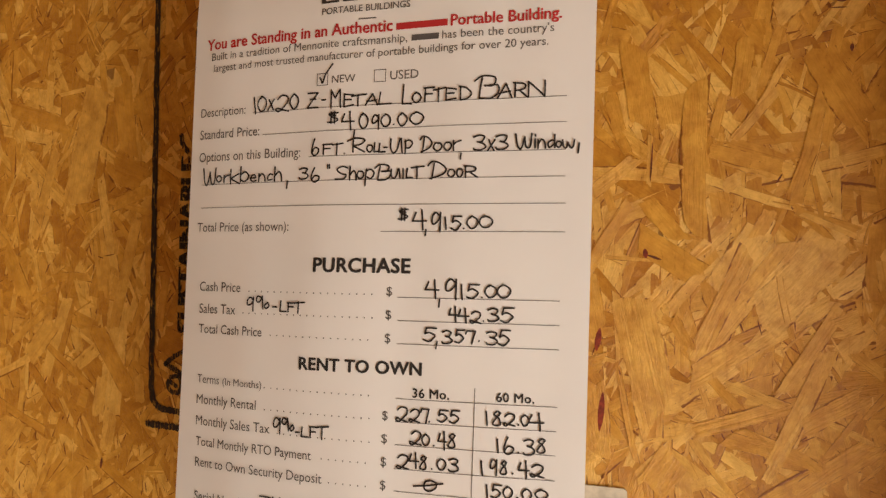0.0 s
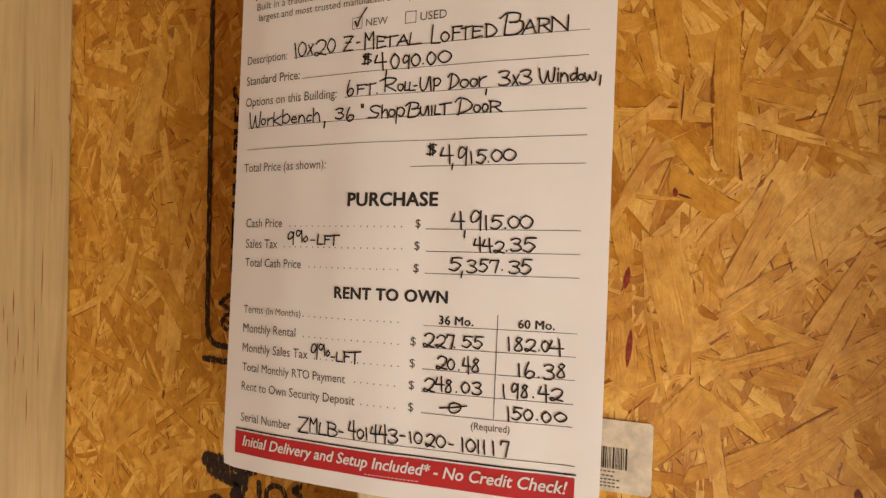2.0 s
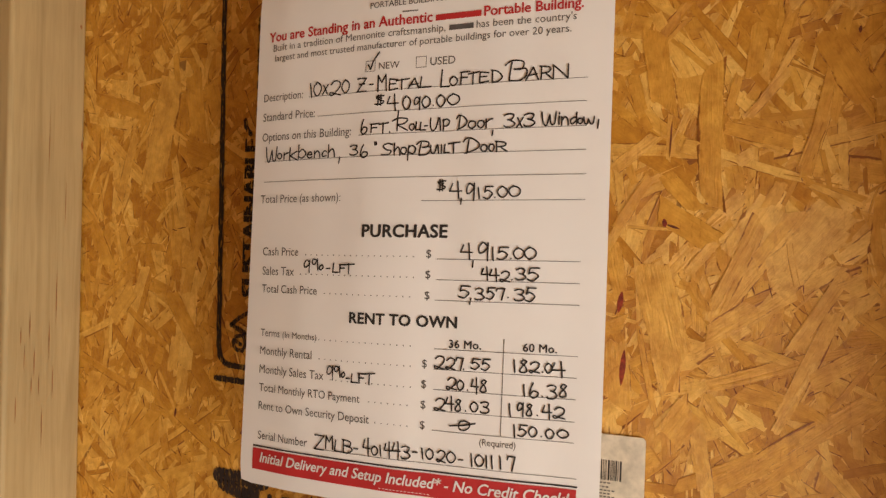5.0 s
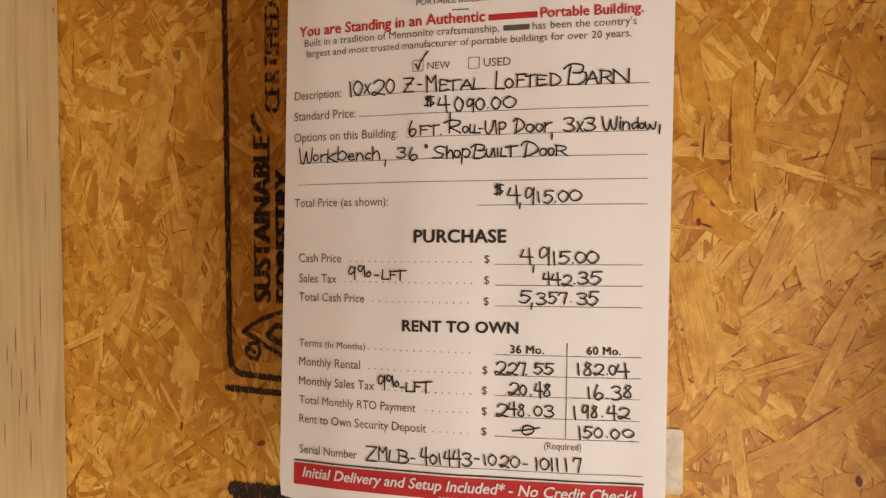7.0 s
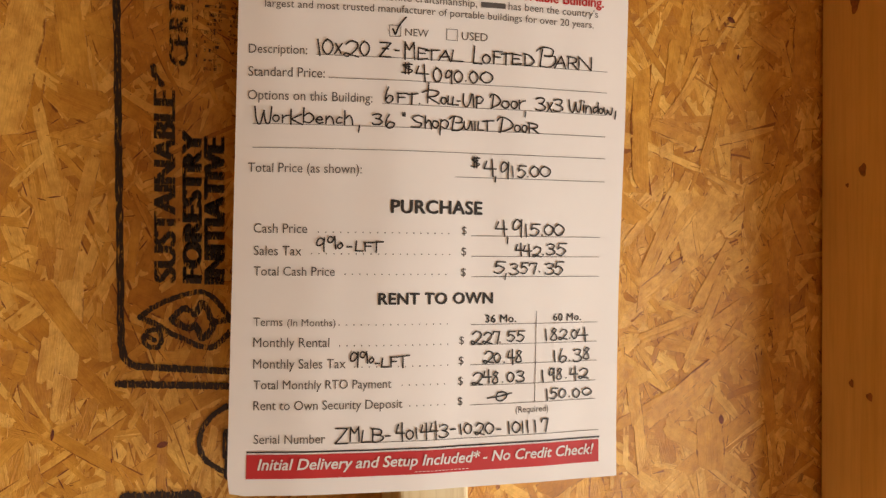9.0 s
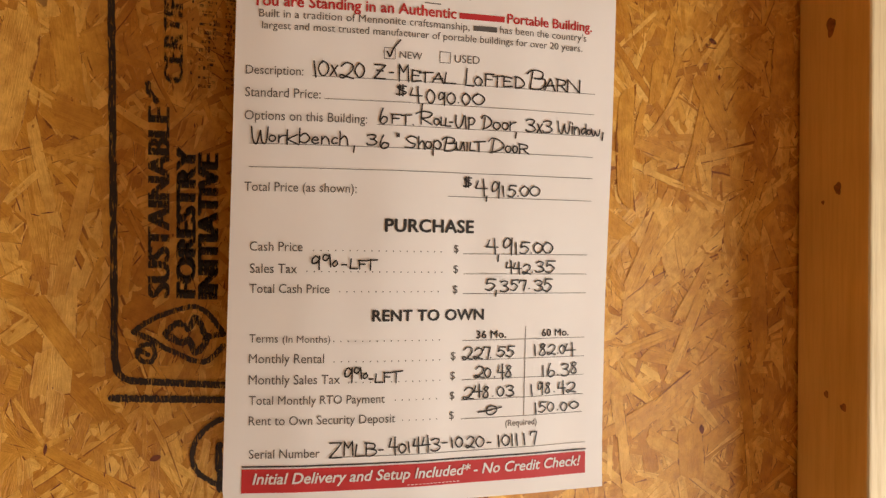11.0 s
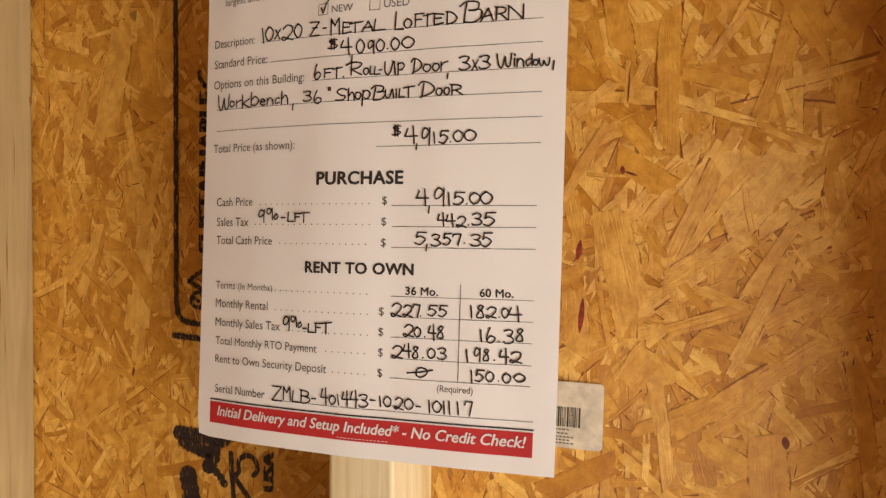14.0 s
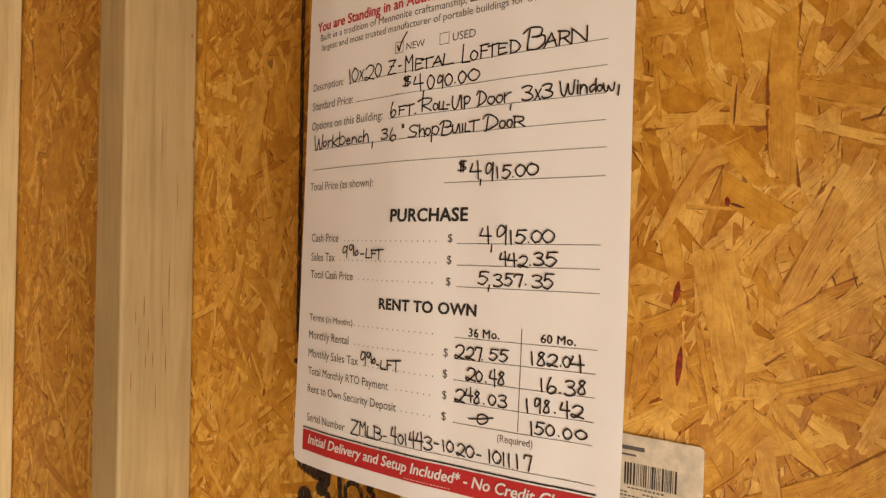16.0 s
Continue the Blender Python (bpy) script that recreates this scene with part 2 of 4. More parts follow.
wall_north = tagged(part("wall_north", box(bmesh.new(), WEST, EAST, 0.0, 0.011, 0.0, TOP), GAP),
                    "inside of a shed wall of golden oriented strand board", "wall", kind="structure")
floor = tagged(part("floor", box(bmesh.new(), WEST, EAST, SOUTH, 0.0, -0.02, 0.0), PLY),
               "bare plywood floor of a portable shed", "floor", kind="structure")
ceiling = tagged(part("ceiling", box(bmesh.new(), WEST, EAST, SOUTH - 0.02, 0.02, TOP, TOP + 0.02), BOARD),
                 "strand board underside of the loft", "ceiling", kind="structure")
wall_west = tagged(part("wall_west", box(bmesh.new(), WEST - 0.012, WEST, SOUTH, 0.0, 0.0, TOP), BOARD),
                   "plain strand board end wall", "wall", kind="structure")
bm = bmesh.new()
box(bm, EAST, EAST + 0.012, SOUTH, -1.27, 0.0, TOP)
box(bm, EAST, EAST + 0.012, -0.37, 0.0, 0.0, TOP)
box(bm, EAST, EAST + 0.012, -1.27, -0.37, 1.92, TOP)
wall_east = tagged(part("wall_east", bm, BOARD), "strand board end wall with an open doorway", "wall", kind="structure")
# The opening is unseen and stands where the fill lamp hangs.
bm = bmesh.new()
box(bm, WEST, 0.07, SOUTH - 0.012, SOUTH, 0.0, TOP)
box(bm, 0.97, EAST, SOUTH - 0.012, SOUTH, 0.0, TOP)
box(bm, 0.07, 0.97, SOUTH - 0.012, SOUTH, 0.0, 0.85)
box(bm, 0.07, 0.97, SOUTH - 0.012, SOUTH, 1.75, TOP)
wall_south = tagged(part("wall_south", bm, BOARD), "strand board long wall with an unseen window opening placed for the fill lamp", "wall", kind="structure")
bm = bmesh.new()
box(bm, -400, 400, -400, 400, -0.35, -0.30)
tagged(part("ground", bm, SOIL), "bare ground outside the shed", "ground", kind="structure")


# ---- strand board face of the north wall ----
def flake_outline(rng, length, width, lens=False):
    """A ragged sliver with slanting, splintered ends, along x, as a loop."""
    a, b = length / 2, width / 2
    if lens:
        return [(a * math.cos(t), b * math.sin(t) * abs(math.sin(t)) ** 0.6) for t in [2 * math.pi * i / 12 for i in range(12)]]
    ends = []
    for way in (-1, 1):
        slant, deep = rng.uniform(-0.9, 0.9) * min(width, 0.25 * length), min(0.35 * width, 0.15 * length)
        ends.append([way * (a - rng.uniform(0, deep) - abs(slant) / 2 + slant * f) for f in (-0.5, -0.17, 0.17, 0.5)])
    w = [rng.uniform(0.80, 1.0) for _ in range(8)]
    first = [(ends[0][i], (-b, -b * 0.34, b * 0.34, b)[i] * w[i]) for i in (3, 2, 1, 0)]
    last = [(ends[1][i], (-b, -b * 0.34, b * 0.34, b)[i] * w[4 + i]) for i in (0, 1, 2, 3)]
    low = [(a * f, -b * rng.uniform(0.84, 1.05)) for f in (-0.5, -0.17, 0.17, 0.5)]
    high = [(a * f, b * rng.uniform(0.84, 1.05)) for f in (0.5, 0.17, -0.17, -0.5)]
    bow = rng.gauss(0, 0.022) * length
    return [(u, v + bow * (u / a) ** 2 - bow / 3) for u, v in first + low + last + high]


class Flakes:
    def __init__(self):
        self.verts, self.faces, self.grain, self.rim, self.aspect = [], [], [], [], []

    def add(self, rng, x, z, length, width, angle, height, thick=0.0002, tilt=0.0015, lens=False):
        loop = flake_outline(rng, length, width, lens)
        n, first = len(loop), len(self.verts)
        c, s = math.cos(angle), math.sin(angle)
        tx, tz, off = rng.gauss(0, tilt), rng.gauss(0, tilt), rng.uniform(0, 50)
        bow = rng.gauss(0, 0.00004)
        maps = []
        for level in (0.0, thick):
            for u, v in loop:
                lift = height + tx * u * 0.35 + tz * v + bow * (1 - (2 * u / length) ** 2) - level
                self.verts.append((x + c * u - s * v, -max(lift, 0.00002), z + s * u + c * v))
                self.aspect.append(length / width)
                maps.append(((u + off, v + off * 0.37), (0.5 + u / length, 0.5 + v / width)))
        self.faces.append(tuple(range(first, first + n)))
        index = [tuple(range(n))]
        for i in range(n):
            j = (i + 1) % n
            self.faces.append((first + j, first + i, first + n + i, first + n + j))
            index.append((j, i, n + i, n + j))
        for face in index:
            for i in face:
                self.grain.append(maps[i][0])
                self.rim.append(maps[i][1])

    def mesh(self, name, mat):
        me = bpy.data.meshes.new(name)
        me.from_pydata(self.verts, [], self.faces)
        for key, values in (("grain", self.grain), ("rim", self.rim)):
            layer = me.uv_layers.new(name=key)
            layer.data.foreach_set("uv", np.array(values, np.float32).ravel())
        at = me.attributes.new("aspect", "FLOAT", "POINT")
        at.data.foreach_set("value", np.array(self.aspect, np.float32))
        me.update()
        me.materials.append(mat)
        return me


rng = random.Random(7)
flakes = Flakes()
COUNT = 24000
for i in range(COUNT):
    k = i / COUNT
    kind = rng.random()
    if k < 0.16:
        length, width = rng.uniform(0.05, 0.11), rng.uniform(0.012, 0.024)
    elif kind < 0.30:
        length, width = rng.uniform(0.008, 0.032), rng.uniform(0.0006, 0.0018)
    elif kind < 0.58:
        length, width = rng.uniform(0.014, 0.045), rng.uniform(0.0020, 0.0055)
    else:
        length, width = min(0.12, rng.lognormvariate(math.log(0.045), 0.45)), min(0.024, rng.lognormvariate(math.log(0.0068), 0.50))
    angle = radians(rng.choice((rng.gauss(88, 22), rng.gauss(48, 22), rng.gauss(125, 22), rng.uniform(0, 180))))
    flakes.add(rng, rng.uniform(-0.90, 0.66), rng.uniform(1.20, 1.94), length, width, angle, 0.0002 + 0.0003 * k)
strand_layer = new("strands", flakes.mesh("strands", STRAND))
strand_layer.parent = wall_north
tagged(strand_layer, "pressed golden wood strands at all angles", kind="stuff")

bark = Flakes()
for i in range(900):
    bark.add(rng, rng.uniform(-0.86, 0.62), rng.uniform(1.22, 1.92), rng.uniform(0.0012, 0.009), rng.uniform(0.0003, 0.0008),
             radians(rng.gauss(80, 40)), 0.00058, 0.0002, 0.001, True)
ob = new("bark_slivers", bark.mesh("bark_slivers", SLIVER))
ob.parent = wall_north
tagged(ob, "small dark slivers of bark", kind="stuff")

LAYER = [0.00054]


def strand(x, z, length, width, angle, tone, mat=None, name="strand"):
    """One large strand pressed into the face of the board."""
    x, z = hang(x, z)
    one = Flakes()
    LAYER[0] += 0.0000008
    one.add(rng, x, z, length, width, radians(angle) - TILT, LAYER[0], 0.00025, 0.0008, name == "dark_streak")
    me = one.mesh(name, mat or STRAND_OWN)
    at = me.attributes.new("tone", "FLOAT", "POINT")
    at.data.foreach_set("value", np.full(len(me.vertices), tone, np.float32))
    o = new(name, me)
    o.parent = wall_north
    return o


for i in range(220):
    strand(rng.uniform(-0.34, 0.27), rng.uniform(1.36, 1.78), rng.uniform(0.014, 0.045), rng.uniform(0.0018, 0.0060),
           rng.choice((rng.gauss(88, 22), rng.gauss(48, 22), rng.gauss(125, 22))), rng.uniform(0.2, 0.95))
strand(-0.256, 1.644, 0.084, 0.0214, -100, 0.85)
strand(0.245, 1.700, 0.084, 0.0190, -93, 0.35)
strand(0.168, 1.572, 0.065, 0.0236, 51, 0.90)
strand(0.168, 1.568, 0.056, 0.0224, 51, 0.90)
strand(0.229, 1.526, 0.083, 0.0149, -86, 0.40)
strand(0.168, 1.467, 0.102, 0.0118, 36, 0.55)
strand(0.120, 1.632, 0.090, 0.0128, -89, 0.60)
strand(0.175, 1.417, 0.086, 0.0124, -28, 0.75)
strand(0.177, 1.421, 0.047, 0.0212, -86, 0.40)
strand(0.212, 1.668, 0.045, 0.0212, 62, 0.45)
strand(0.144, 1.579, 0.046, 0.0207, 59, 0.90)
strand(0.091, 1.670, 0.060, 0.0146, -81, 0.45)
strand(0.144, 1.559, 0.085, 0.0103, 55, 0.70)
strand(-0.227, 1.661, 0.060, 0.0143, -80, 0.50)
strand(0.187, 1.667, 0.050, 0.0165, -61, 0.35)
strand(-0.227, 1.506, 0.065, 0.0124, -55, 0.40)
strand(-0.296, 1.664, 0.060, 0.0120, -16, 0.30)
strand(0.134, 1.557, 0.071, 0.0100, 66, 0.70)
strand(0.073, 1.493, 0.046, 0.0151, -85, 0.65)
strand(0.108, 1.582, 0.046, 0.0147, -33, 0.35)
strand(-0.223, 1.627, 0.033, 0.0201, -20, 0.30)
strand(0.172, 1.509, 0.071, 0.0088, 67, 0.70)
strand(0.177, 1.653, 0.097, 0.0063, 78, 0.45)
strand(0.122, 1.440, 0.074, 0.0083, -81, 0.80)
strand(-0.222, 1.561, 0.075, 0.0081, -101, 0.75)
strand(0.135, 1.450, 0.072, 0.0081, 27, 0.55)
strand(-0.308, 1.560, 0.049, 0.0117, -60, 0.60)
strand(0.221, 1.454, 0.062, 0.0092, -80, 0.45)
strand(0.213, 1.702, 0.039, 0.0139, -29, 0.40)
strand(0.107, 1.470, 0.029, 0.0185, 57, 0.60)
strand(0.132, 1.528, 0.044, 0.0118, 37, 0.70)
strand(-0.283, 1.518, 0.038, 0.0129, 53, 0.80)
strand(0.147, 1.502, 0.058, 0.0082, 20, 0.55)
strand(0.149, 1.633, 0.035, 0.0132, -18, 0.35)
strand(-0.271, 1.406, 0.041, 0.0107, 45, 0.75)
strand(0.148, 1.630, 0.039, 0.0111, -18, 0.80)
strand(0.176, 1.537, 0.056, 0.0075, 60, 0.70)
strand(-0.212, 1.666, 0.032, 0.0128, -70, 0.50)
strand(0.240, 1.457, 0.036, 0.0114, -100, 0.35)
strand(0.071, 1.554, 0.039, 0.0101, -77, 0.65)
strand(0.184, 1.479, 0.046, 0.0086, 40, 0.60)
strand(0.217, 1.553, 0.044, 0.0086, 42, 0.60)
strand(0.186, 1.508, 0.037, 0.0099, 34, 0.60)
strand(0.250, 1.607, 0.026, 0.0137, -78, 0.40)
strand(0.161, 1.488, 0.048, 0.0072, -20, 0.40)
strand(0.142, 1.679, 0.037, 0.0091, -96, 0.55)
strand(0.106, 1.599, 0.034, 0.0096, -49, 0.45)
strand(-0.306, 1.449, 0.037, 0.0080, 51, 0.75)
strand(0.080, 1.624, 0.038, 0.0078, 39, 0.80)
strand(-0.236, 1.484, 0.031, 0.0090, -96, 0.85)
strand(-0.299, 1.467, 0.048, 0.0057, -23, 0.35)
strand(-0.265, 1.504, 0.057, 0.0047, -35, 0.30)
strand(-0.203, 1.567, 0.032, 0.0083, -85, 0.50)
strand(0.079, 1.595, 0.039, 0.0064, 59, 0.65)
strand(0.166, 1.491, 0.047, 0.0053, 64, 0.85)
strand(0.119, 1.451, 0.033, 0.0071, -80, 0.80)
strand(0.183, 1.658, 0.043, 0.0053, -97, 0.50)
strand(0.080, 1.655, 0.030, 0.0074, -74, 0.45)
strand(-0.228, 1.462, 0.027, 0.0082, -99, 0.85)
strand(0.152, 1.663, 0.051, 0.0042, 61, 0.80)
strand(0.171, 1.627, 0.030, 0.0066, -109, 0.40)
strand(-0.193, 1.545, 0.037, 0.0053, -95, 0.55)
strand(0.193, 1.551, 0.016, 0.0113, 27, 0.75)
strand(0.089, 1.499, 0.053, 0.0035, -78, 0.50)
strand(-0.260, 1.699, 0.018, 0.0094, -56, 0.95)
strand(-0.221, 1.605, 0.038, 0.0045, -14, 0.60)
strand(0.117, 1.564, 0.026, 0.0060, 52, 0.75)
strand(0.182, 1.601, 0.033, 0.0047, -17, 0.40)
strand(-0.207, 1.491, 0.020, 0.0072, -83, 0.75)
strand(0.138, 1.620, 0.013, 0.0074, 33, 0.90)
strand(0.109, 1.626, 0.010, 0.0087, -16, 0.95)
strand(0.176, 1.482, 0.013, 0.0058, -34, 0.35)
strand(0.098, 1.526, 0.084, 0.0231, -76, 0.80)
strand(0.144, 1.632, 0.038, 0.0081, -15, 0.45)
strand(0.080, 1.649, 0.032, 0.0054, -64, 0.3)
strand(0.074, 1.585, 0.057, 0.0058, -119, 0.75)
strand(0.149, 1.655, 0.035, 0.0050, -129, 0.75)
strand(0.153, 1.575, 0.034, 0.0071, -126, 0.65)
strand(0.153, 1.599, 0.019, 0.0072, -118, 0.6)
strand(0.063, 1.675, 0.032, 0.0092, 2, 0.6)
strand(0.131, 1.655, 0.027, 0.0054, -103, 0.35)
strand(0.067, 1.522, 0.031, 0.0085, 22, 0.5)
strand(0.115, 1.542, 0.024, 0.0072, -60, 0.35)
strand(0.152, 1.514, 0.028, 0.0032, -23, 0.85)
strand(0.147, 1.489, 0.027, 0.0082, -10, 0.35)
strand(0.119, 1.452, 0.019, 0.0081, -74, 0.75)
strand(0.155, 1.458, 0.030, 0.0067, 42, 0.5)
strand(0.217, 1.700, 0.026, 0.0100, -29, 0.7)
strand(0.183, 1.599, 0.030, 0.0032, -24, 0.9)
strand(0.151, 1.513, 0.033, 0.0054, -18, 0.9)
strand(-0.229, 1.462, 0.028, 0.0092, -96, 0.9)
strand(-0.220, 1.611, 0.035, 0.0082, 22, 0.6)
strand(-0.249, 1.482, 0.009, 0.0132, -18, 0.6)
strand(-0.586, 1.746, 0.083, 0.0572, -76, 0.35)
strand(-0.551, 1.626, 0.092, 0.0483, -100, 0.4)

# dark knots, resin streaks and slits in single strands
for x, z, length, width, angle in (
        (0.0735, 1.537, 0.0125, 0.0042, 82), (0.0760, 1.4995, 0.021, 0.0042, 86), (0.0985, 1.631, 0.0215, 0.0011, 88),
        (0.0965, 1.583, 0.0050, 0.0034, 100), (0.1010, 1.581, 0.0080, 0.0018, -18), (0.087, 1.513, 0.020, 0.0018, 105),
        (-0.2325, 1.442, 0.0070, 0.0022, 85), (-0.175, 1.4345, 0.0065, 0.0045, 20), (0.185, 1.438, 0.0070, 0.0050, 100),
        (0.186, 1.712, 0.0070, 0.0042, 150), (0.192, 1.687, 0.0040, 0.0022, 90), (0.160, 1.622, 0.006, 0.0012, 60)):
    LAYER[0] = max(LAYER[0], 0.00080)
    strand(x, z, length, width * 0.8, angle, 0.0, RESIN if width > 0.0030 and 0 < x < 0.11 else SLIVER, "dark_streak")


# ---- studs ----
def stud(x0, mat, label, lean=0.0, depth=0.065, width=0.038):
    bm = box(bmesh.new(), 0.0, width, -depth, -0.0012, 0.0, TOP - 0.005, 0.0028, 3)
    for v in bm.verts:
        v.co.x += lean * (v.co.z - 1.55)
    ob = part("wall_stud", bm, mat)
    ob.location.x = x0
    return tagged(ob, label, "stud", "studs of the north wall", "structure")


stud(-0.668, PALE, "pale softwood wall stud with eased edges", -0.012)
left_stud = stud(-0.3615, GREYED, "pale softwood wall stud with grey streaked grain", -0.009)
middle_stud = stud(-0.0535, CREAM, "pale softwood wall stud behind the price sheet", 0.0, 0.067)
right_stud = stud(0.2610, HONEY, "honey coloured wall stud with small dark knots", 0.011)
right_stud.data.materials.append(CREAM)  # the narrow front face takes the paler cream lumber
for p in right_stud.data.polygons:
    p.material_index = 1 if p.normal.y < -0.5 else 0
for x0 in (-1.59, -1.28, -0.97, 0.57, 0.88):
    stud(x0, PALE, "pale softwood wall stud with eased edges")


def crack(parent, y, z, wide, high, x):
    """A thin drying check along the grain."""
    pts = [(0.0, -high / 2), (wide / 2, -high * 0.1), (wide * 0.3, high * 0.2), (0.0, high / 2), (-wide / 2, high * 0.1), (-wide * 0.3, -high * 0.2)]
    return piece("check", [(x, y + a, z + b) for a, b in pts], [tuple(range(6))], KNOT, parent)


for y, z, wide, high in ((-0.0300, 1.500, 0.0008, 0.030), (-0.0420, 1.485, 0.0009, 0.022), (-0.0530, 1.505, 0.0008, 0.014), (-0.0500, 1.490, 0.0006, 0.020),
                         (-0.0380, 1.470, 0.0007, 0.016), (-0.0245, 1.530, 0.0009, 0.045), (-0.0265, 1.470, 0.0007, 0.026), (-0.0460, 1.512, 0.0010, 0.020),
                         (-0.0440, 1.470, 0.0008, 0.014), (-0.0560, 1.455, 0.0008, 0.020), (-0.0350, 1.440, 0.0007, 0.030), (-0.0180, 1.600, 0.0006, 0.040), (-0.0330, 1.640, 0.0005, 0.050), (-0.0070, 1.735, 0.0022, 0.0040), (-0.0040, 1.645, 0.0025, 0.0090)):
    crack(left_stud, y, z, wide, high, 0.038 - 0.009 * (z - 1.55) + 0.0003)


def knot(parent, y, z, wide, high, x):
    """A flat oval knot on the side face of a stud."""
    verts, n = [(0.0, 0.0, 0.0)], 18
    for i in range(n):
        a = 2 * math.pi * i / n
        r = 1.0 + 0.16 * math.sin(3 * a + 40 * z) + 0.08 * math.sin(5 * a)
        verts.append((0.0, wide / 2 * r * math.cos(a), high / 2 * r * math.sin(a)))
    o = piece("knot", [(x, y + b, z + c) for a, b, c in verts], [(0, 1 + (i + 1) % n, 1 + i) for i in range(n)], KNOT, parent)
    return o


for y, z, wide, high in ((-0.032, 1.712, 0.0075, 0.0135), (-0.039, 1.600, 0.0060, 0.0085), (-0.026, 1.591, 0.0028, 0.003),
                         (-0.030, 1.458, 0.0040, 0.0050), (-0.045, 1.452, 0.0052, 0.0052)):
    knot(right_stud, y, z, wide, high, 0.011 * (z - 1.55) - 0.0003)


# ---- lettering ----

def letters(body, shear=0.0, spacing=1.0):
    """The outline of a line of print, as vertices from 0 and faces, one unit to the em."""
    data = bpy.data.curves.new("print", "FONT")
    data.body, data.shear, data.space_character, data.resolution_u = body, shear, spacing, 3
    ob = new("print", data)
    dg = bpy.context.evaluated_depsgraph_get()
    me = bpy.data.meshes.new_from_object(ob.evaluated_get(dg))
    verts = [(v.co.x, v.co.y) for v in me.vertices]
    faces = [tuple(p.vertices) for p in me.polygons]
    bpy.data.objects.remove(ob)
    bpy.data.curves.remove(data)
    bpy.data.meshes.remove(me)
    x0 = min(v[0] for v in verts)
    return [(x - x0, y) for x, y in verts], faces


class Ink:
    """Flat shapes gathered in the sheet's own two directions."""
    def __init__(self):
        self.verts, self.faces, self.lift = [], [], 0.0

    def _take(self, verts, faces):
        n = len(self.verts)
        self.verts += verts
        self.faces += [tuple(n + i for i in f) for f in faces]

    def text(self, body, x0, x1, base, tall=1.0, bold=0.0, shear=0.0, spacing=1.0):
        verts, faces = letters(body, shear, spacing)
        k = (x1 - x0) / max(v[0] for v in verts)
        ring = [(0.0, 0.0)]
        if bold:
            ring += [(bold * math.cos(a * math.pi / 4), 0.8 * bold * math.sin(a * math.pi / 4)) for a in range(8)]
        for step, (dx, dy) in enumerate(ring):
            self._take([(x0 + k * (x + dx), base + k * tall * (y + dy), 0.00001 * step) for x, y in verts], faces)

    def bar(self, x0, x1, z0, z1):
        n = max(1, int((x1 - x0) / 0.006))
        for i in range(n):
            a, b = x0 + (x1 - x0) * i / n, x0 + (x1 - x0) * (i + 1) / n
            self._take([(a, z0), (b, z0), (b, z1), (a, z1)], [(0, 1, 2, 3)])

    def dots(self, x0, x1, z, step=0.0037, size=0.0006):
        n = int((x1 - x0) / step)
        for i in range(n + 1):
            self.bar(x0 + i * step - size / 2, x0 + i * step + size / 2, z - size / 2, z + size / 2)

    def stroke(self, points, wide, rough=0.16):
        """A pen line with rounded ends; rough strokes have ragged sides."""
        if rough > 0.17:
            points = [tuple(a[k] + (b[k] - a[k]) * i / m for k in (0, 1)) for a, b in zip(points, points[1:])
                      for m in [max(1, int(math.dist(a, b) / 0.0005))] for i in range(m)] + [points[-1]]
        n = len(points)
        left, right = [], []
        for i, (x, z) in enumerate(points):
            a, b = points[max(0, i - 1)], points[min(n - 1, i + 1)]
            dx, dz = b[0] - a[0], b[1] - a[1]
            d = math.hypot(dx, dz) or 1.0
            w, w2 = (wide / 2 * (0.92 + rough * noise.noise(Vector((x * (1100 if rough > 0.17 else 300), z * (120 if rough > 0.17 else 300), f)))) for f in (0, 9))
            left.append((x - dz / d * w, z + dx / d * w))
            right.append((x + dz / d * w2, z - dx / d * w2))
        lift = self.lift
        self.lift += 0.000006
        self._take([(x, z, lift) for x, z in left + right], [(i, n + i, n + i + 1, i + 1) for i in range(n - 1)])
        for x, z in (points[0], points[-1]):
            ring = [(x + wide / 2 * 0.97 * math.cos(a * math.pi / 4), z + wide / 2 * 0.97 * math.sin(a * math.pi / 4), lift + 0.000003) for a in range(8)]
            self._take(ring, [tuple(range(8))])


def rounded(points):
    """A smooth line through the given points."""
    out = []
    p = [points[0], *points, points[-1]]
    if points[0] == points[-1]:
        p[0], p[-1] = points[-2], points[1]
    for a, b, c, d in zip(p, p[1:], p[2:], p[3:]):
        for i in range(6):
            t = i / 6
            out.append(tuple(0.5 * (2 * b[k] + (c[k] - a[k]) * t + (2 * a[k] - 5 * b[k] + 4 * c[k] - d[k]) * t * t
                                    + (3 * b[k] - a[k] - 3 * c[k] + d[k]) * t ** 3) for k in (0, 1)))
    return out + [points[-1]]


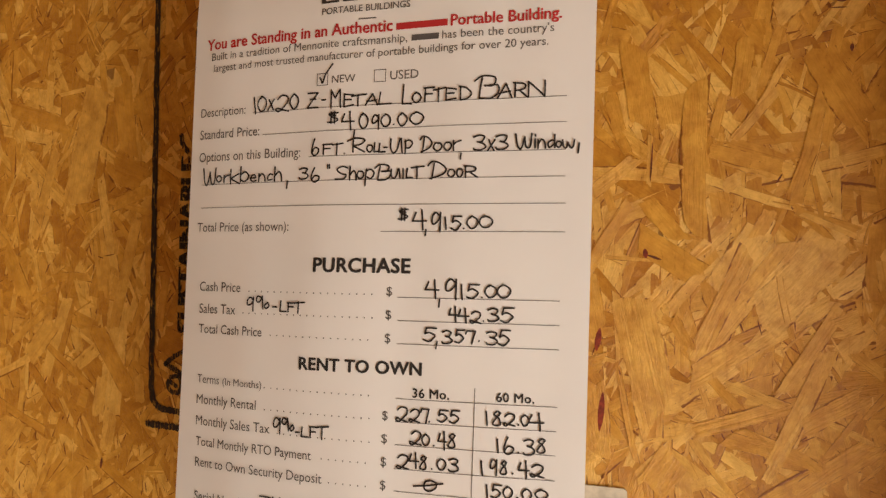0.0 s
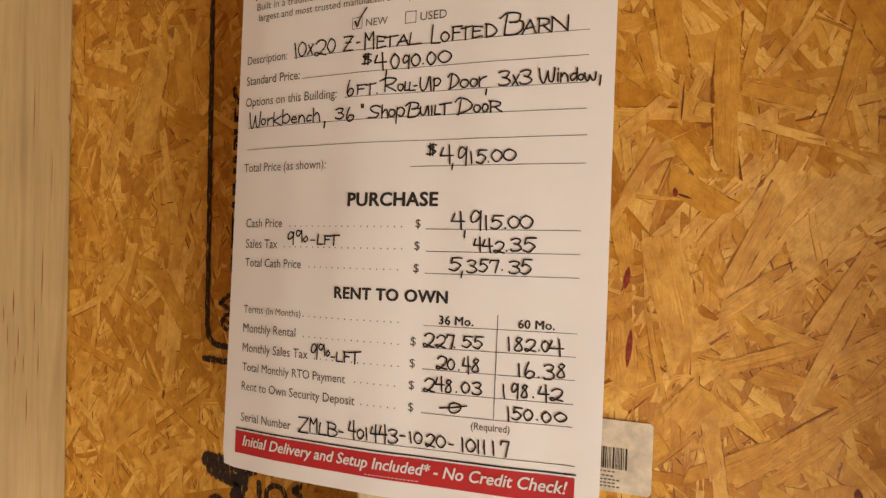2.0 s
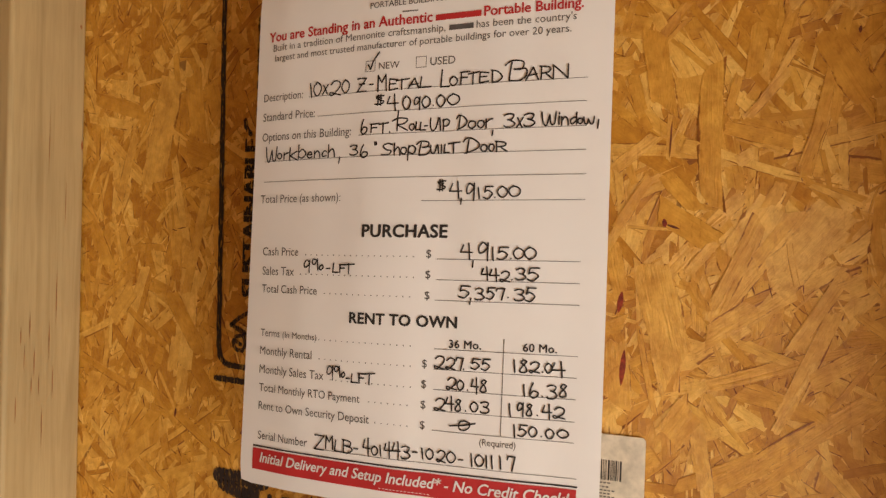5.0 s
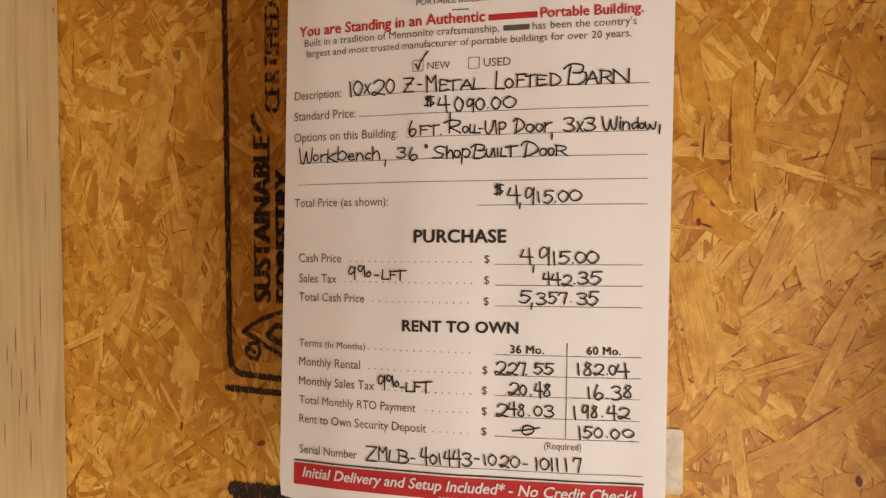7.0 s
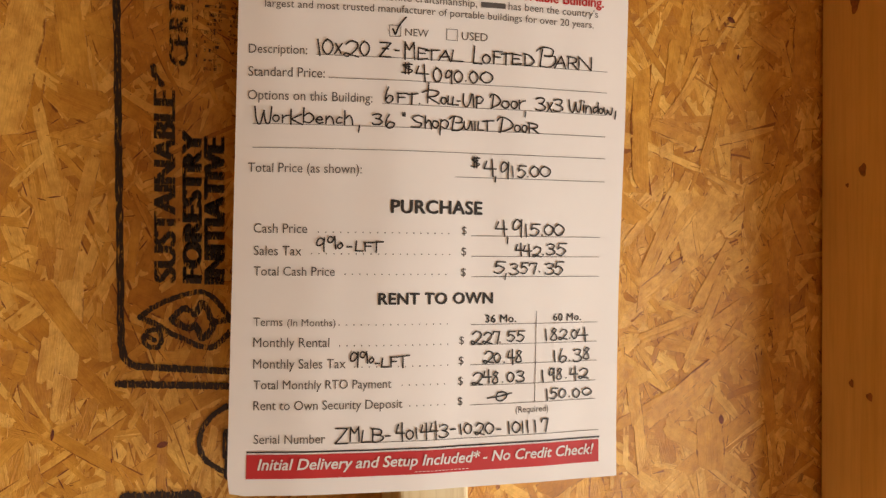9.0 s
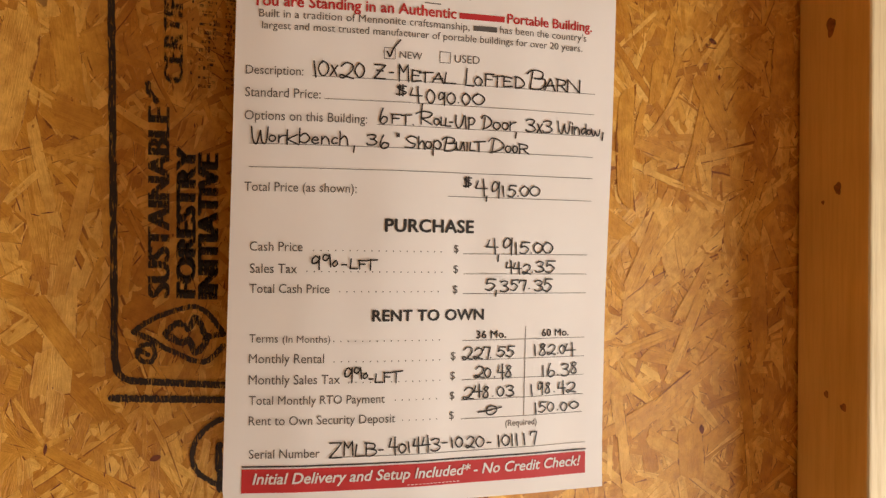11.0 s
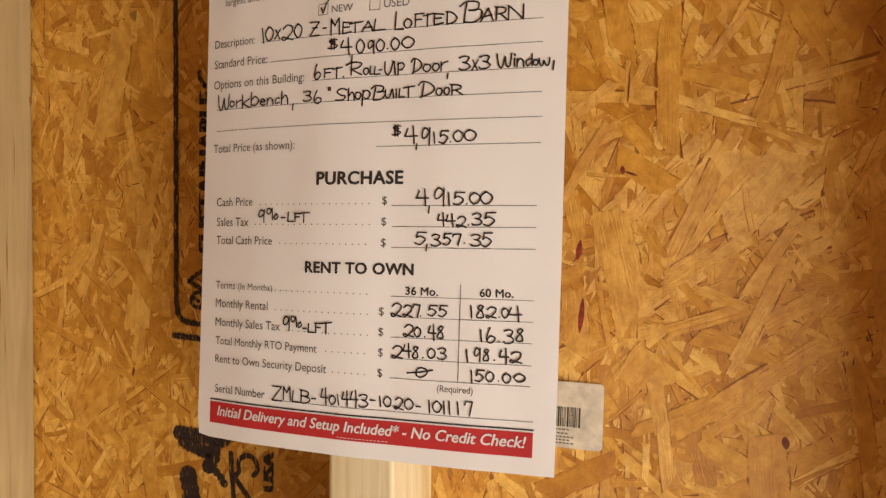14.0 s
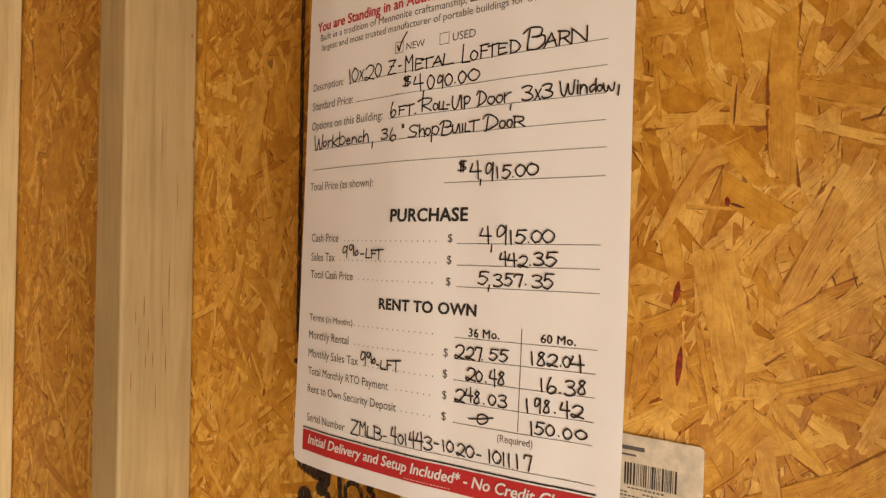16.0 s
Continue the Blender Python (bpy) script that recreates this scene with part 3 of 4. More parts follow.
# A hand-drawn alphabet: strokes in a box of 9 by 9; a tilde marks a rounded stroke.
# "#", "&" and "@" are B, D and R begun with a flag to the left, "z" a crossed Z, "^" a scribbled dollar sign.
HAND = {
    "0": "~49 17 04 21 40 71 94 87 49 38", "O": "~49 17 04 21 40 71 94 87 49 38", "o": "~58 28 04 21 50 82 95 78 48", "1": "29 70", "I": "49 50",
    "2": "~17 49 88 85 52 20 01 12 41 90", "3": "~08 49 88 65 35/~35 74 92 60 10 01", "4": "28 04 94/69 70", "5": "29 15/~15 46 84 72 40 01/29 99",
    "6": "~39 16 02 30 71 83 64 34 12", "7": "07 19 99 60", "8": "~88 59 27 46 74 81 40 11 34 66 88", "9": "~87 49 17 14 44 76 88/89 80",
    "%": "~48 19 06 25 48/49 51/~85 63 71 93 85", "^": "~98 58 17 45 93 61 01/39 30/69 60/27 76", ",": "69 30", ".": "44 55", "-": "04 95", '"': "19 20/79 80",
    "x": "19 80/99 00", "Z": "09 99 00 90", "z": "09 99 00 90/25 75", "M": "00 09/09 45 89/89 90", "E": "98 19 10 91/15 75", "T": "08 99/49 40",
    "A": "00 59 90/13 84", "L": "19 00 90", "F": "19 10/09 99/15 75", "D": "19 10/~09 58 94 61 10", "&": "~07 29 68 95 72 10/38 20",
    "#": "~07 39 88 75 45/~45 95 92 60 20/38 20", "B": "19 10/~09 78 75 15/~15 84 92 50 10", "@": "~07 49 98 75 34/34 90/38 30",
    "R": "19 10/~09 78 75 14/44 90", "N": "00 09 90 99", "U": "~09 03 20 52 79/89 90", "P": "19 10/~08 59 87 54 14", "W": "~09 12 30 57/~57 61 81 99",
    "S": "~98 59 17 44 83 60 00", "i": "46 40/49 58", "n": "09 00/~04 49 86 90", "d": "99 90/~95 55 13 30 93", "w": "~09 11 30 46/~46 60 81 99",
    "r": "09 00/~05 48 99", "k": "09 00/86 03 90", "b": "09 00/~04 56 93 50 01", "e": "~05 85 69 28 03 40 91", "c": "~98 59 15 20 91",
    "h": "09 00/~03 56 84 90", "p": "19 00/~18 59 97 64 25",
}
pen_rng = random.Random(21)


def pen_strokes(ink, ch, x, wide, z, tall, pen):
    """One pen letter in the box at x and z, wide by tall."""
    for line in HAND[ch].split("/"):
        pts = [(int(p[0]) + pen_rng.uniform(-0.15, 0.15), int(p[1]) + pen_rng.uniform(-0.15, 0.15)) for p in line.strip("~").split()]
        pts = [(x + wide * a / 9, z + tall * b / 9) for a, b in pts]
        if line[0] == "~":
            ink.stroke(rounded(pts), pen)
            continue
        for a, b in zip(pts, pts[1:]):
            bend = pen_rng.gauss(0, 0.012)
            ink.stroke([(a[0] + (b[0] - a[0]) * t - (b[1] - a[1]) * bend * 4 * t * (1 - t), a[1] + (b[1] - a[1]) * t + (b[0] - a[0]) * bend * 4 * t * (1 - t))
                        for t in [i / 5 for i in range(6)]], pen)


# ---- the price sheet ----
LEFT, RIGHT, BOTTOM, UPPER = -0.1355, 0.0725, 1.4250, 1.7650


def sheet_place(x, v, off=0.0):
    """A place on the hanging, slightly curled sheet; off is the distance in front of it."""
    d = x + 0.02
    y = -0.0715 + (0.0105 * (d / 0.115) ** 2 if d < 0 else 0.0040 * (d / 0.095) ** 2)
    y += 0.0012 * math.sin(18 * (v - 1.45)) * (0.3 + 4 * max(0.0, d)) - 0.0018 * max(0.0, (1.47 - v) / 0.05) ** 2 * max(0.0, x / 0.07)
    y += 0.00022 * math.sin(105 * x + 6 * v) + 0.00012 * math.sin(190 * x - 14 * v)
    if v > 1.70:
        y += 0.0033 * min(1.0, (v - 1.70) / 0.05)
    y -= 0.0028 * math.exp(-((x + 0.058) / 0.045) ** 2 - ((v - 1.535) / 0.07) ** 2) + 0.0022 * min(1.0, max(0.0, (v - 1.53) / 0.09)) * max(0.0, d / 0.08)
    xs, zs = hang(x, v + 0.016 * (x + 0.03))
    return xs, y - off, zs


def on_sheet(name, ink, mat, parent, label="", off=0.00022):
    return piece(name, [sheet_place(v[0], v[1], off + (v[2] if len(v) > 2 else 0.0)) for v in ink.verts], ink.faces, mat, parent, label)


price_sheet = tagged(new("price_sheet"), "white printed price sheet filled in by hand, on a stud", "price sheet")
NX, NZ = 48, 64
verts, faces = [], []
for side in (0.0, -0.00012):
    for j in range(NZ + 1):
        for i in range(NX + 1):
            u, w = LEFT + (RIGHT - LEFT) * i / NX, BOTTOM + (UPPER - BOTTOM) * j / NZ
            if j < 2 and i < 2:
                u, w = u + 0.0006 * (2 - i) * (2 - j) / 2, w + 0.0006 * (2 - i) * (2 - j) / 2
            verts.append(sheet_place(u, w, side))
row = NX + 1
for j in range(NZ):
    for i in range(NX):
        a = j * row + i
        faces.append((a, a + 1, a + row + 1, a + row))
        b = a + row * (NZ + 1)
        faces.append((b + row, b + row + 1, b + 1, b))
sheet = piece("sheet", verts, faces, PAPER, price_sheet)
for p in sheet.data.polygons:
    p.use_smooth = True

ink = Ink()
ink.text("PORTABLE BUILDINGS", -0.0589, -0.0136, 1.6935, 1.0, 0.010)
ink.bar(-0.0395, -0.0305, 1.6895, 1.6901)
on_sheet("company_line", ink, GREY, price_sheet, "small grey capitals under the heading")
ink = Ink()
for x0, x1 in ((-0.0595, -0.0500), (-0.0480, -0.0400), (-0.0380, -0.0300), (-0.0280, -0.0200), (-0.0180, -0.0100)):
    ink.bar(x0, x1, 1.6990, 1.7002)
    ink.bar(x0, x0 + 0.0022, 1.7002, 1.7130)
    ink.bar(x0, x1, 1.7130, 1.7140)
on_sheet("logo_block", ink, BLACK, price_sheet, "dark plain heading mark")

SPAN0, SPAN = -0.1274, 0.1848
ink = Ink()
ink.text("You are Standing in an Authentic", SPAN0, SPAN0 + 0.570 * SPAN, 1.6828, 1.02, 0.022)
ink.bar(SPAN0 + 0.580 * SPAN, SPAN0 + 0.717 * SPAN, 1.6830, 1.6862)
ink.text("Portable Building.", SPAN0 + 0.726 * SPAN, SPAN0 + SPAN, 1.6828, 1.02, 0.022)
on_sheet("red_headline", ink, RED, price_sheet, "bold red line of print")
ink = Ink()
P0, PW = -0.1241, 0.1783
ink.text("Built in a tradition of Mennonite craftsmanship,", P0, P0 + 0.615 * PW, 1.6770)
ink.bar(P0 + 0.627 * PW, P0 + 0.702 * PW, 1.6772, 1.6800)
ink.text("has been the country's", P0 + 0.711 * PW, P0 + PW, 1.6770)
ink.text("largest and most trusted manufacturer of portable buildings for over 20 years.", -0.1225, 0.0518, 1.6710)
on_sheet("intro_print", ink, GREY, price_sheet, "two small grey lines of print")

for name, x0, word, w0, w1 in (("new_checkbox", -0.0604, "NEW", -0.0522, -0.0400), ("used_checkbox", -0.0305, "USED", -0.0223, -0.0083)):
    ink = Ink()
    for a, b, c, d in ((0, 0.0060, 0, 0.0003), (0, 0.0060, 0.0057, 0.0060), (0, 0.0003, 0.0003, 0.0057), (0.0057, 0.0060, 0.0003, 0.0057)):
        ink.bar(x0 + a, x0 + b, 1.6586 + c, 1.6586 + d)
    ink.text(word, w0, w1, 1.6594)
    on_sheet(name, ink, GREY, price_sheet)
ink = Ink()
ink.stroke(rounded([(-0.0587, 1.6625), (-0.0579, 1.6612), (-0.0572, 1.6598), (-0.0556, 1.6640), (-0.0520, 1.6688)]), 0.0009)
on_sheet("check_mark", ink, PEN, price_sheet, "black pen tick in the box marked new", 0.0004)

for name, word, x0, x1, base in (
        ("description_caption", "Description:", -0.1299, -0.1013, 1.6477), ("price_caption", "Standard Price:", -0.1299, -0.0923, 1.6361),
        ("options_caption", "Options on this Building:", -0.1299, -0.0681, 1.6243), ("total_caption", "Total Price (as shown):", -0.1290, -0.0727, 1.5879),
        ("cash_caption", "Cash Price", -0.1255, -0.0992, 1.5573), ("tax_caption", "Sales Tax", -0.1251, -0.1017, 1.5460),
        ("cash_total_caption", "Total Cash Price", -0.1250, -0.0851, 1.5358), ("rental_caption", "Monthly Rental", -0.1243, -0.0869, 1.4998),
        ("rental_tax_caption", "Monthly Sales Tax", -0.1241, -0.0785, 1.4890), ("payment_caption", "Total Monthly RTO Payment", -0.1237, -0.0551, 1.4786),
        ("deposit_caption", "Rent to Own Security Deposit", -0.1235, -0.0492, 1.4681), ("serial_caption", "Serial Number", -0.1230, -0.0877, 1.4511),
        ("required_caption", "(Required)", 0.0123, 0.0309, 1.4627)):
    ink = Ink()
    ink.text(word, x0, x1, base, 1.12)
    on_sheet(name, ink, GREY, price_sheet)
ink = Ink()
ink.text("Terms", -0.1244, -0.1102, 1.5104, 1.12)
ink.text("(In Months)", -0.1079, -0.0841, 1.5104, 1.0)
on_sheet("terms_caption", ink, GREY, price_sheet)

for name, word, x0, x1, base, bold in (("purchase_heading", "PURCHASE", -0.0574, -0.0092, 1.5682, 0.034), ("rent_heading", "RENT TO OWN", -0.0628, -0.0021, 1.5214, 0.034),
                                       ("short_term_heading", "36 Mo.", -0.0058, 0.0113, 1.5112, 0.020), ("long_term_heading", "60 Mo.", 0.0329, 0.0496, 1.5114, 0.020)):
    ink = Ink()
    ink.text(word, x0, x1, base, 0.98, bold, 0.0, 1.05)
    tagged(on_sheet(name, ink, BLACK, price_sheet, "bold black heading"), "bold black heading", kind="stuff")

for x0, x1, z in ((-0.0969, 0.0607, 1.6478), (-0.0903, 0.0607, 1.6363), (-0.0631, 0.0607, 1.6240), (-0.1272, 0.0607, 1.6122), (-0.1271, 0.0612, 1.6002),
                  (-0.0241, 0.0612, 1.5875), (-0.0147, 0.0597, 1.5569), (-0.0142, 0.0598, 1.5461), (-0.0142, 0.0598, 1.5354), (-0.0138, 0.0598, 1.5102),
                  (-0.0137, 0.0597, 1.4996), (-0.0135, 0.0596, 1.4891), (-0.0135, 0.0595, 1.4782), (-0.0132, 0.0594, 1.4680), (-0.0832, 0.0613, 1.4508)):
    ink = Ink()
    ink.bar(x0, x1, z - 0.00015, z + 0.00015)
    on_sheet("rule", ink, RULE, price_sheet)
ink = Ink()
ink.bar(0.02285, 0.02320, 1.4685, 1.5170)
on_sheet("column_rule", ink, RULE, price_sheet)
for x0, z in ((-0.0937, 1.5579), (-0.0968, 1.5470), (-0.0800, 1.5367), (-0.0823, 1.5110), (-0.0818, 1.5004), (-0.0740, 1.4895), (-0.0496, 1.4798), (-0.0455, 1.4690)):
    ink = Ink()
    ink.dots(x0, -0.0250, z)
    on_sheet("dot_leader", ink, GREY, price_sheet)
for z in (1.5576, 1.5467, 1.5358, 1.5002, 1.4896, 1.4789, 1.4683):
    ink = Ink()
    ink.text("$", -0.0200, -0.0173, z, 1.0)
    on_sheet("dollar_sign", ink, GREY, price_sheet)


def pen_word(name, body, *boxes, pen=0.00086):
    """A word in black pen; each letter has its left side, width, foot (over 1.4 m) and height in millimetres."""
    ink = Ink()
    for ch, (x, wide, z, tall) in zip(body, boxes):
        pen_strokes(ink, ch, x / 1000, wide / 1000, 1.4 + z / 1000, tall / 1000, pen)
    on_sheet(name, ink, PEN, price_sheet, "black handwritten entry", 0.0004)


pen_word("size_entry", '10x20', (-96.6, 2.1, 247.2, 8.1), (-93.7, 5.0, 248.1, 7.6), (-87.6, 3.5, 248.5, 5.1), (-82.9, 7.1, 247.3, 8.1), (-75.0, 4.7, 248.1, 7.4))
pen_word("model_entry", 'z-M', (-65.0, 5.6, 248.0, 7.2), (-57.2, 2.0, 251.0, 0.9), (-52.1, 5.0, 247.3, 8.6))
pen_word("model_entry", 'ETAL', (-45.7, 5.2, 247.5, 6.0), (-41.5, 7.5, 247.6, 5.3), (-34.2, 6.1, 247.7, 5.4), (-27.5, 6.3, 247.9, 5.7))
pen_word("model_entry", 'LOFTED', (-15.8, 4.6, 247.3, 9.0), (-10.8, 4.1, 247.7, 4.7), (-5.2, 5.1, 247.9, 6.4), (-0.6, 5.8, 247.6, 6.3), (5.1, 5.3, 248.0, 5.5), (11.8, 5.7, 247.8, 6.2))
pen_word("model_entry", '#ARN', (18.9, 10.7, 248.1, 10.4), (29.6, 6.5, 247.9, 6.5), (36.8, 6.2, 248.1, 6.5), (43.5, 7.3, 247.9, 6.9))
pen_word("price_entry", '^4,090.00', (-53.5, 5.3, 239.7, 5.6), (-46.2, 6.5, 236.3, 8.7), (-39.9, 0.9, 232.5, 3.3), (-37.1, 4.4, 236.5, 7.3), (-30.8, 4.0, 236.0, 6.8), (-25.9, 4.6, 237.0, 5.9), (-20.0, 0.7, 237.5, 0.8), (-17.7, 4.6, 237.1, 6.0), (-11.7, 6.6, 237.5, 5.7))
pen_word("options_entry", '6FT.', (-61.6, 4.3, 224.5, 8.1), (-55.7, 5.1, 224.9, 4.7), (-50.4, 5.4, 224.3, 5.5), (-44.4, 0.7, 224.4, 0.7))
pen_word("options_entry", '@oLL-UP', (-42.5, 8.7, 225.4, 6.7), (-32.7, 3.0, 225.2, 3.6), (-29.0, 2.1, 225.3, 4.2), (-26.5, 3.1, 225.0, 4.1), (-24.0, 1.5, 226.8, 0.7), (-20.6, 5.6, 224.5, 6.6), (-13.9, 4.3, 223.9, 6.3))
pen_word("options_entry", '&oor,', (-6.3, 5.7, 224.5, 7.3), (0.3, 4.0, 224.7, 4.0), (5.3, 3.6, 224.8, 4.0), (9.9, 3.4, 224.6, 4.5), (13.0, 0.9, 220.6, 2.6))
pen_word("options_entry", '3x3', (19.3, 5.5, 224.6, 6.7), (25.8, 3.2, 224.2, 5.0), (29.5, 5.5, 224.7, 6.4))
pen_word("options_entry", 'Window,', (38.5, 7.1, 224.8, 6.5), (46.8, 0.8, 224.9, 6.0), (48.5, 3.3, 224.7, 3.9), (52.5, 3.3, 224.8, 5.8), (56.3, 2.4, 224.9, 2.9), (59.2, 5.2, 224.7, 3.4), (65.6, 1.3, 222.2, 4.4))
pen_word("options_entry", 'Workbench,', (-126.4, 8.4, 212.0, 8.7), (-117.4, 3.0, 213.3, 3.4), (-112.6, 3.2, 213.0, 3.6), (-108.4, 5.6, 212.2, 7.3), (-102.3, 5.0, 213.0, 7.4), (-96.1, 3.4, 212.9, 3.3), (-91.2, 3.8, 212.8, 3.7), (-86.2, 2.9, 213.2, 3.0), (-82.0, 4.1, 212.6, 7.1), (-75.2, 1.2, 209.0, 3.3))
pen_word("options_entry", '36"', (-67.9, 4.9, 213.3, 5.3), (-61.1, 4.8, 211.4, 7.0), (-52.7, 1.4, 218.0, 1.6))
pen_word("options_entry", 'Shop', (-48.1, 6.1, 212.5, 6.0), (-40.7, 3.3, 212.1, 6.5), (-37.0, 3.3, 212.5, 3.9), (-32.8, 4.3, 209.1, 7.8))
pen_word("options_entry", '#UILT', (-28.1, 7.6, 211.7, 7.4), (-19.9, 4.3, 212.4, 4.3), (-14.6, 0.9, 212.4, 4.3), (-12.5, 2.9, 212.5, 4.3), (-10.2, 6.2, 212.2, 5.5))
pen_word("options_entry", '&ooR', (-1.9, 8.7, 211.9, 7.8), (7.6, 3.2, 212.4, 3.8), (11.8, 2.8, 212.4, 4.0), (15.2, 6.2, 212.2, 5.2))
pen_word("total_entry", '^4,915.00', (-15.6, 4.5, 192.7, 5.6), (-8.6, 6.5, 188.4, 9.0), (-2.6, 0.8, 185.6, 2.7), (0.3, 5.0, 187.4, 8.8), (6.7, 1.1, 188.4, 5.5), (9.9, 4.9, 188.2, 6.2), (15.4, 0.8, 188.5, 0.7), (17.2, 5.0, 188.9, 5.5), (22.9, 5.9, 189.2, 5.4))
pen_word("cash_entry", '4,915.00', (-1.4, 6.5, 157.0, 8.3), (5.0, 0.8, 153.0, 3.3), (7.9, 5.9, 156.7, 9.0), (15.4, 0.8, 156.8, 6.5), (18.0, 5.8, 157.2, 6.2), (24.7, 0.6, 157.5, 0.5), (26.4, 5.2, 157.7, 5.5), (32.0, 5.8, 157.8, 5.8))
pen_word("tax_entry", '442.35', (10.1, 4.2, 146.6, 6.6), (14.4, 4.8, 146.2, 6.5), (20.0, 4.9, 146.1, 5.2), (25.7, 0.6, 146.8, 0.7), (28.0, 5.0, 147.2, 5.7), (33.7, 6.1, 146.8, 6.5))
pen_word("cash_total_entry", '5,357.35', (-1.5, 5.9, 137.2, 6.0), (4.0, 1.5, 134.0, 3.0), (7.3, 4.7, 136.5, 5.7), (13.2, 4.3, 136.9, 5.8), (18.2, 4.3, 136.9, 5.6), (23.8, 0.9, 137.5, 1.1), (27.6, 5.0, 136.8, 5.6), (33.0, 5.3, 136.4, 6.8))
pen_word("tax_note", '9%-LFT', (-94.6, 4.5, 148.2, 6.7), (-88.9, 7.4, 148.8, 6.9), (-79.3, 2.3, 150.2, 0.7), (-75.1, 3.9, 148.6, 5.0), (-70.8, 4.3, 148.5, 4.3), (-67.6, 6.4, 147.9, 5.4))
pen_word("short_rental_entry", '227.55', (-13.3, 5.6, 99.9, 6.7), (-7.0, 5.1, 100.1, 5.8), (-1.6, 3.8, 100.1, 6.2), (2.2, 0.7, 100.3, 0.7), (6.5, 4.7, 101.0, 5.2), (12.0, 4.5, 100.7, 5.7))
pen_word("long_rental_entry", '182.04', (28.3, 1.1, 100.9, 5.9), (31.2, 4.2, 100.9, 6.2), (36.5, 5.0, 101.1, 5.3), (42.7, 0.6, 101.4, 0.5), (44.1, 3.4, 101.4, 4.7), (47.4, 6.6, 99.6, 7.7))
pen_word("short_tax_entry", '20.48', (-6.2, 5.3, 89.8, 6.1), (-0.5, 3.4, 89.9, 5.1), (4.8, 0.6, 89.7, 0.7), (7.0, 3.8, 88.6, 8.2), (11.3, 3.8, 89.7, 6.2))
pen_word("long_tax_entry", '16.38', (33.7, 1.0, 89.2, 5.7), (37.0, 4.7, 88.7, 7.2), (42.9, 0.8, 89.1, 0.8), (45.7, 4.7, 88.9, 6.6), (51.2, 4.1, 89.9, 6.3))
pen_word("short_payment_entry", '248.03', (-12.4, 5.8, 78.4, 6.3), (-6.4, 4.5, 79.3, 6.9), (-1.5, 3.6, 79.1, 5.9), (4.1, 0.7, 79.2, 0.7), (7.0, 3.8, 79.4, 5.0), (12.3, 4.5, 79.3, 5.5))
pen_word("long_payment_entry", '198.42', (26.8, 1.3, 78.6, 6.2), (31.0, 3.4, 79.1, 6.7), (35.4, 3.3, 79.6, 5.9), (40.8, 0.8, 79.8, 0.7), (43.6, 4.7, 78.5, 7.5), (49.0, 5.7, 79.4, 5.3))
pen_word("deposit_entry", '150.00', (29.5, 1.0, 68.4, 6.2), (32.0, 4.4, 69.1, 5.7), (37.3, 3.9, 69.4, 4.9), (43.2, 0.7, 69.6, 0.7), (45.6, 4.0, 69.1, 4.8), (51.4, 5.3, 70.1, 3.9))
pen_word("rental_tax_note", '9%-LFT', (-76.4, 4.3, 89.4, 7.8), (-71.3, 6.8, 90.8, 6.5), (-63.6, 1.9, 90.9, 0.7), (-60.5, 3.9, 89.4, 4.4), (-56.2, 4.2, 89.3, 5.1), (-52.3, 6.0, 89.1, 6.0))
pen_word("serial_entry", 'ZMLB-', (-82.7, 6.1, 50.8, 7.5), (-75.2, 4.4, 51.7, 7.1), (-69.5, 4.4, 51.2, 6.0), (-64.7, 5.9, 51.0, 6.9), (-57.5, 2.3, 53.5, 0.8))
pen_word("serial_entry", '401443-1020-', (-52.0, 4.3, 50.8, 9.7), (-46.9, 3.7, 51.9, 4.6), (-42.1, 1.1, 52.0, 5.4), (-39.4, 4.2, 51.4, 8.5), (-34.6, 4.4, 51.3, 9.2), (-29.5, 4.8, 52.1, 6.3), (-23.4, 2.6, 55.4, 0.8), (-18.6, 1.3, 52.9, 5.3), (-16.0, 4.0, 53.0, 5.4), (-10.1, 4.8, 52.3, 5.8), (-4.6, 4.7, 52.6, 5.5), (1.8, 2.2, 54.2, 0.5))
pen_word("serial_entry", '101117', (8.1, 1.0, 52.0, 6.1), (10.5, 4.4, 52.2, 5.7), (16.0, 0.8, 51.8, 6.1), (18.8, 1.0, 52.0, 6.1), (23.0, 1.2, 52.0, 6.1), (27.1, 3.8, 51.8, 6.9))
ink = Ink()
ink.stroke(rounded([(0.0042, 1.4743), (0.0016, 1.4735), (0.0013, 1.4705), (0.0037, 1.4695), (0.0066, 1.4712), (0.0066, 1.4735), (0.0036, 1.4744)]), 0.00086)
ink.stroke([(-0.0037, 1.4712), (0.0030, 1.4720), (0.0097, 1.4734)], 0.00086)
on_sheet("struck_zero_entry", ink, PEN, price_sheet, "black handwritten zero struck through", 0.0004)

ink = Ink()
ink.bar(-0.1263, 0.0620, 1.4465, 1.4473)
on_sheet("black_rule", ink, BLACK, price_sheet)
ink = Ink()
ink.bar(-0.1263, 0.0615, 1.4335, 1.4456)
red_band = on_sheet("red_band", ink, RED, price_sheet, "solid red band along the foot of the sheet")
ink = Ink()
ink.text("Initial Delivery and Setup Included* - No Credit Check!", -0.1207, 0.0582, 1.4381, 1.0, 0.020, 0.22)
for i in range(14):
    ink.bar(-0.0420 + 0.0021 * i, -0.0406 + 0.0021 * i, 1.4347, 1.4350)
on_sheet("band_lettering", ink, WHITE, red_band, "bold white slanted lettering", 0.0005)


# ---- mill stamp on the board ----
FACE = 0.0011


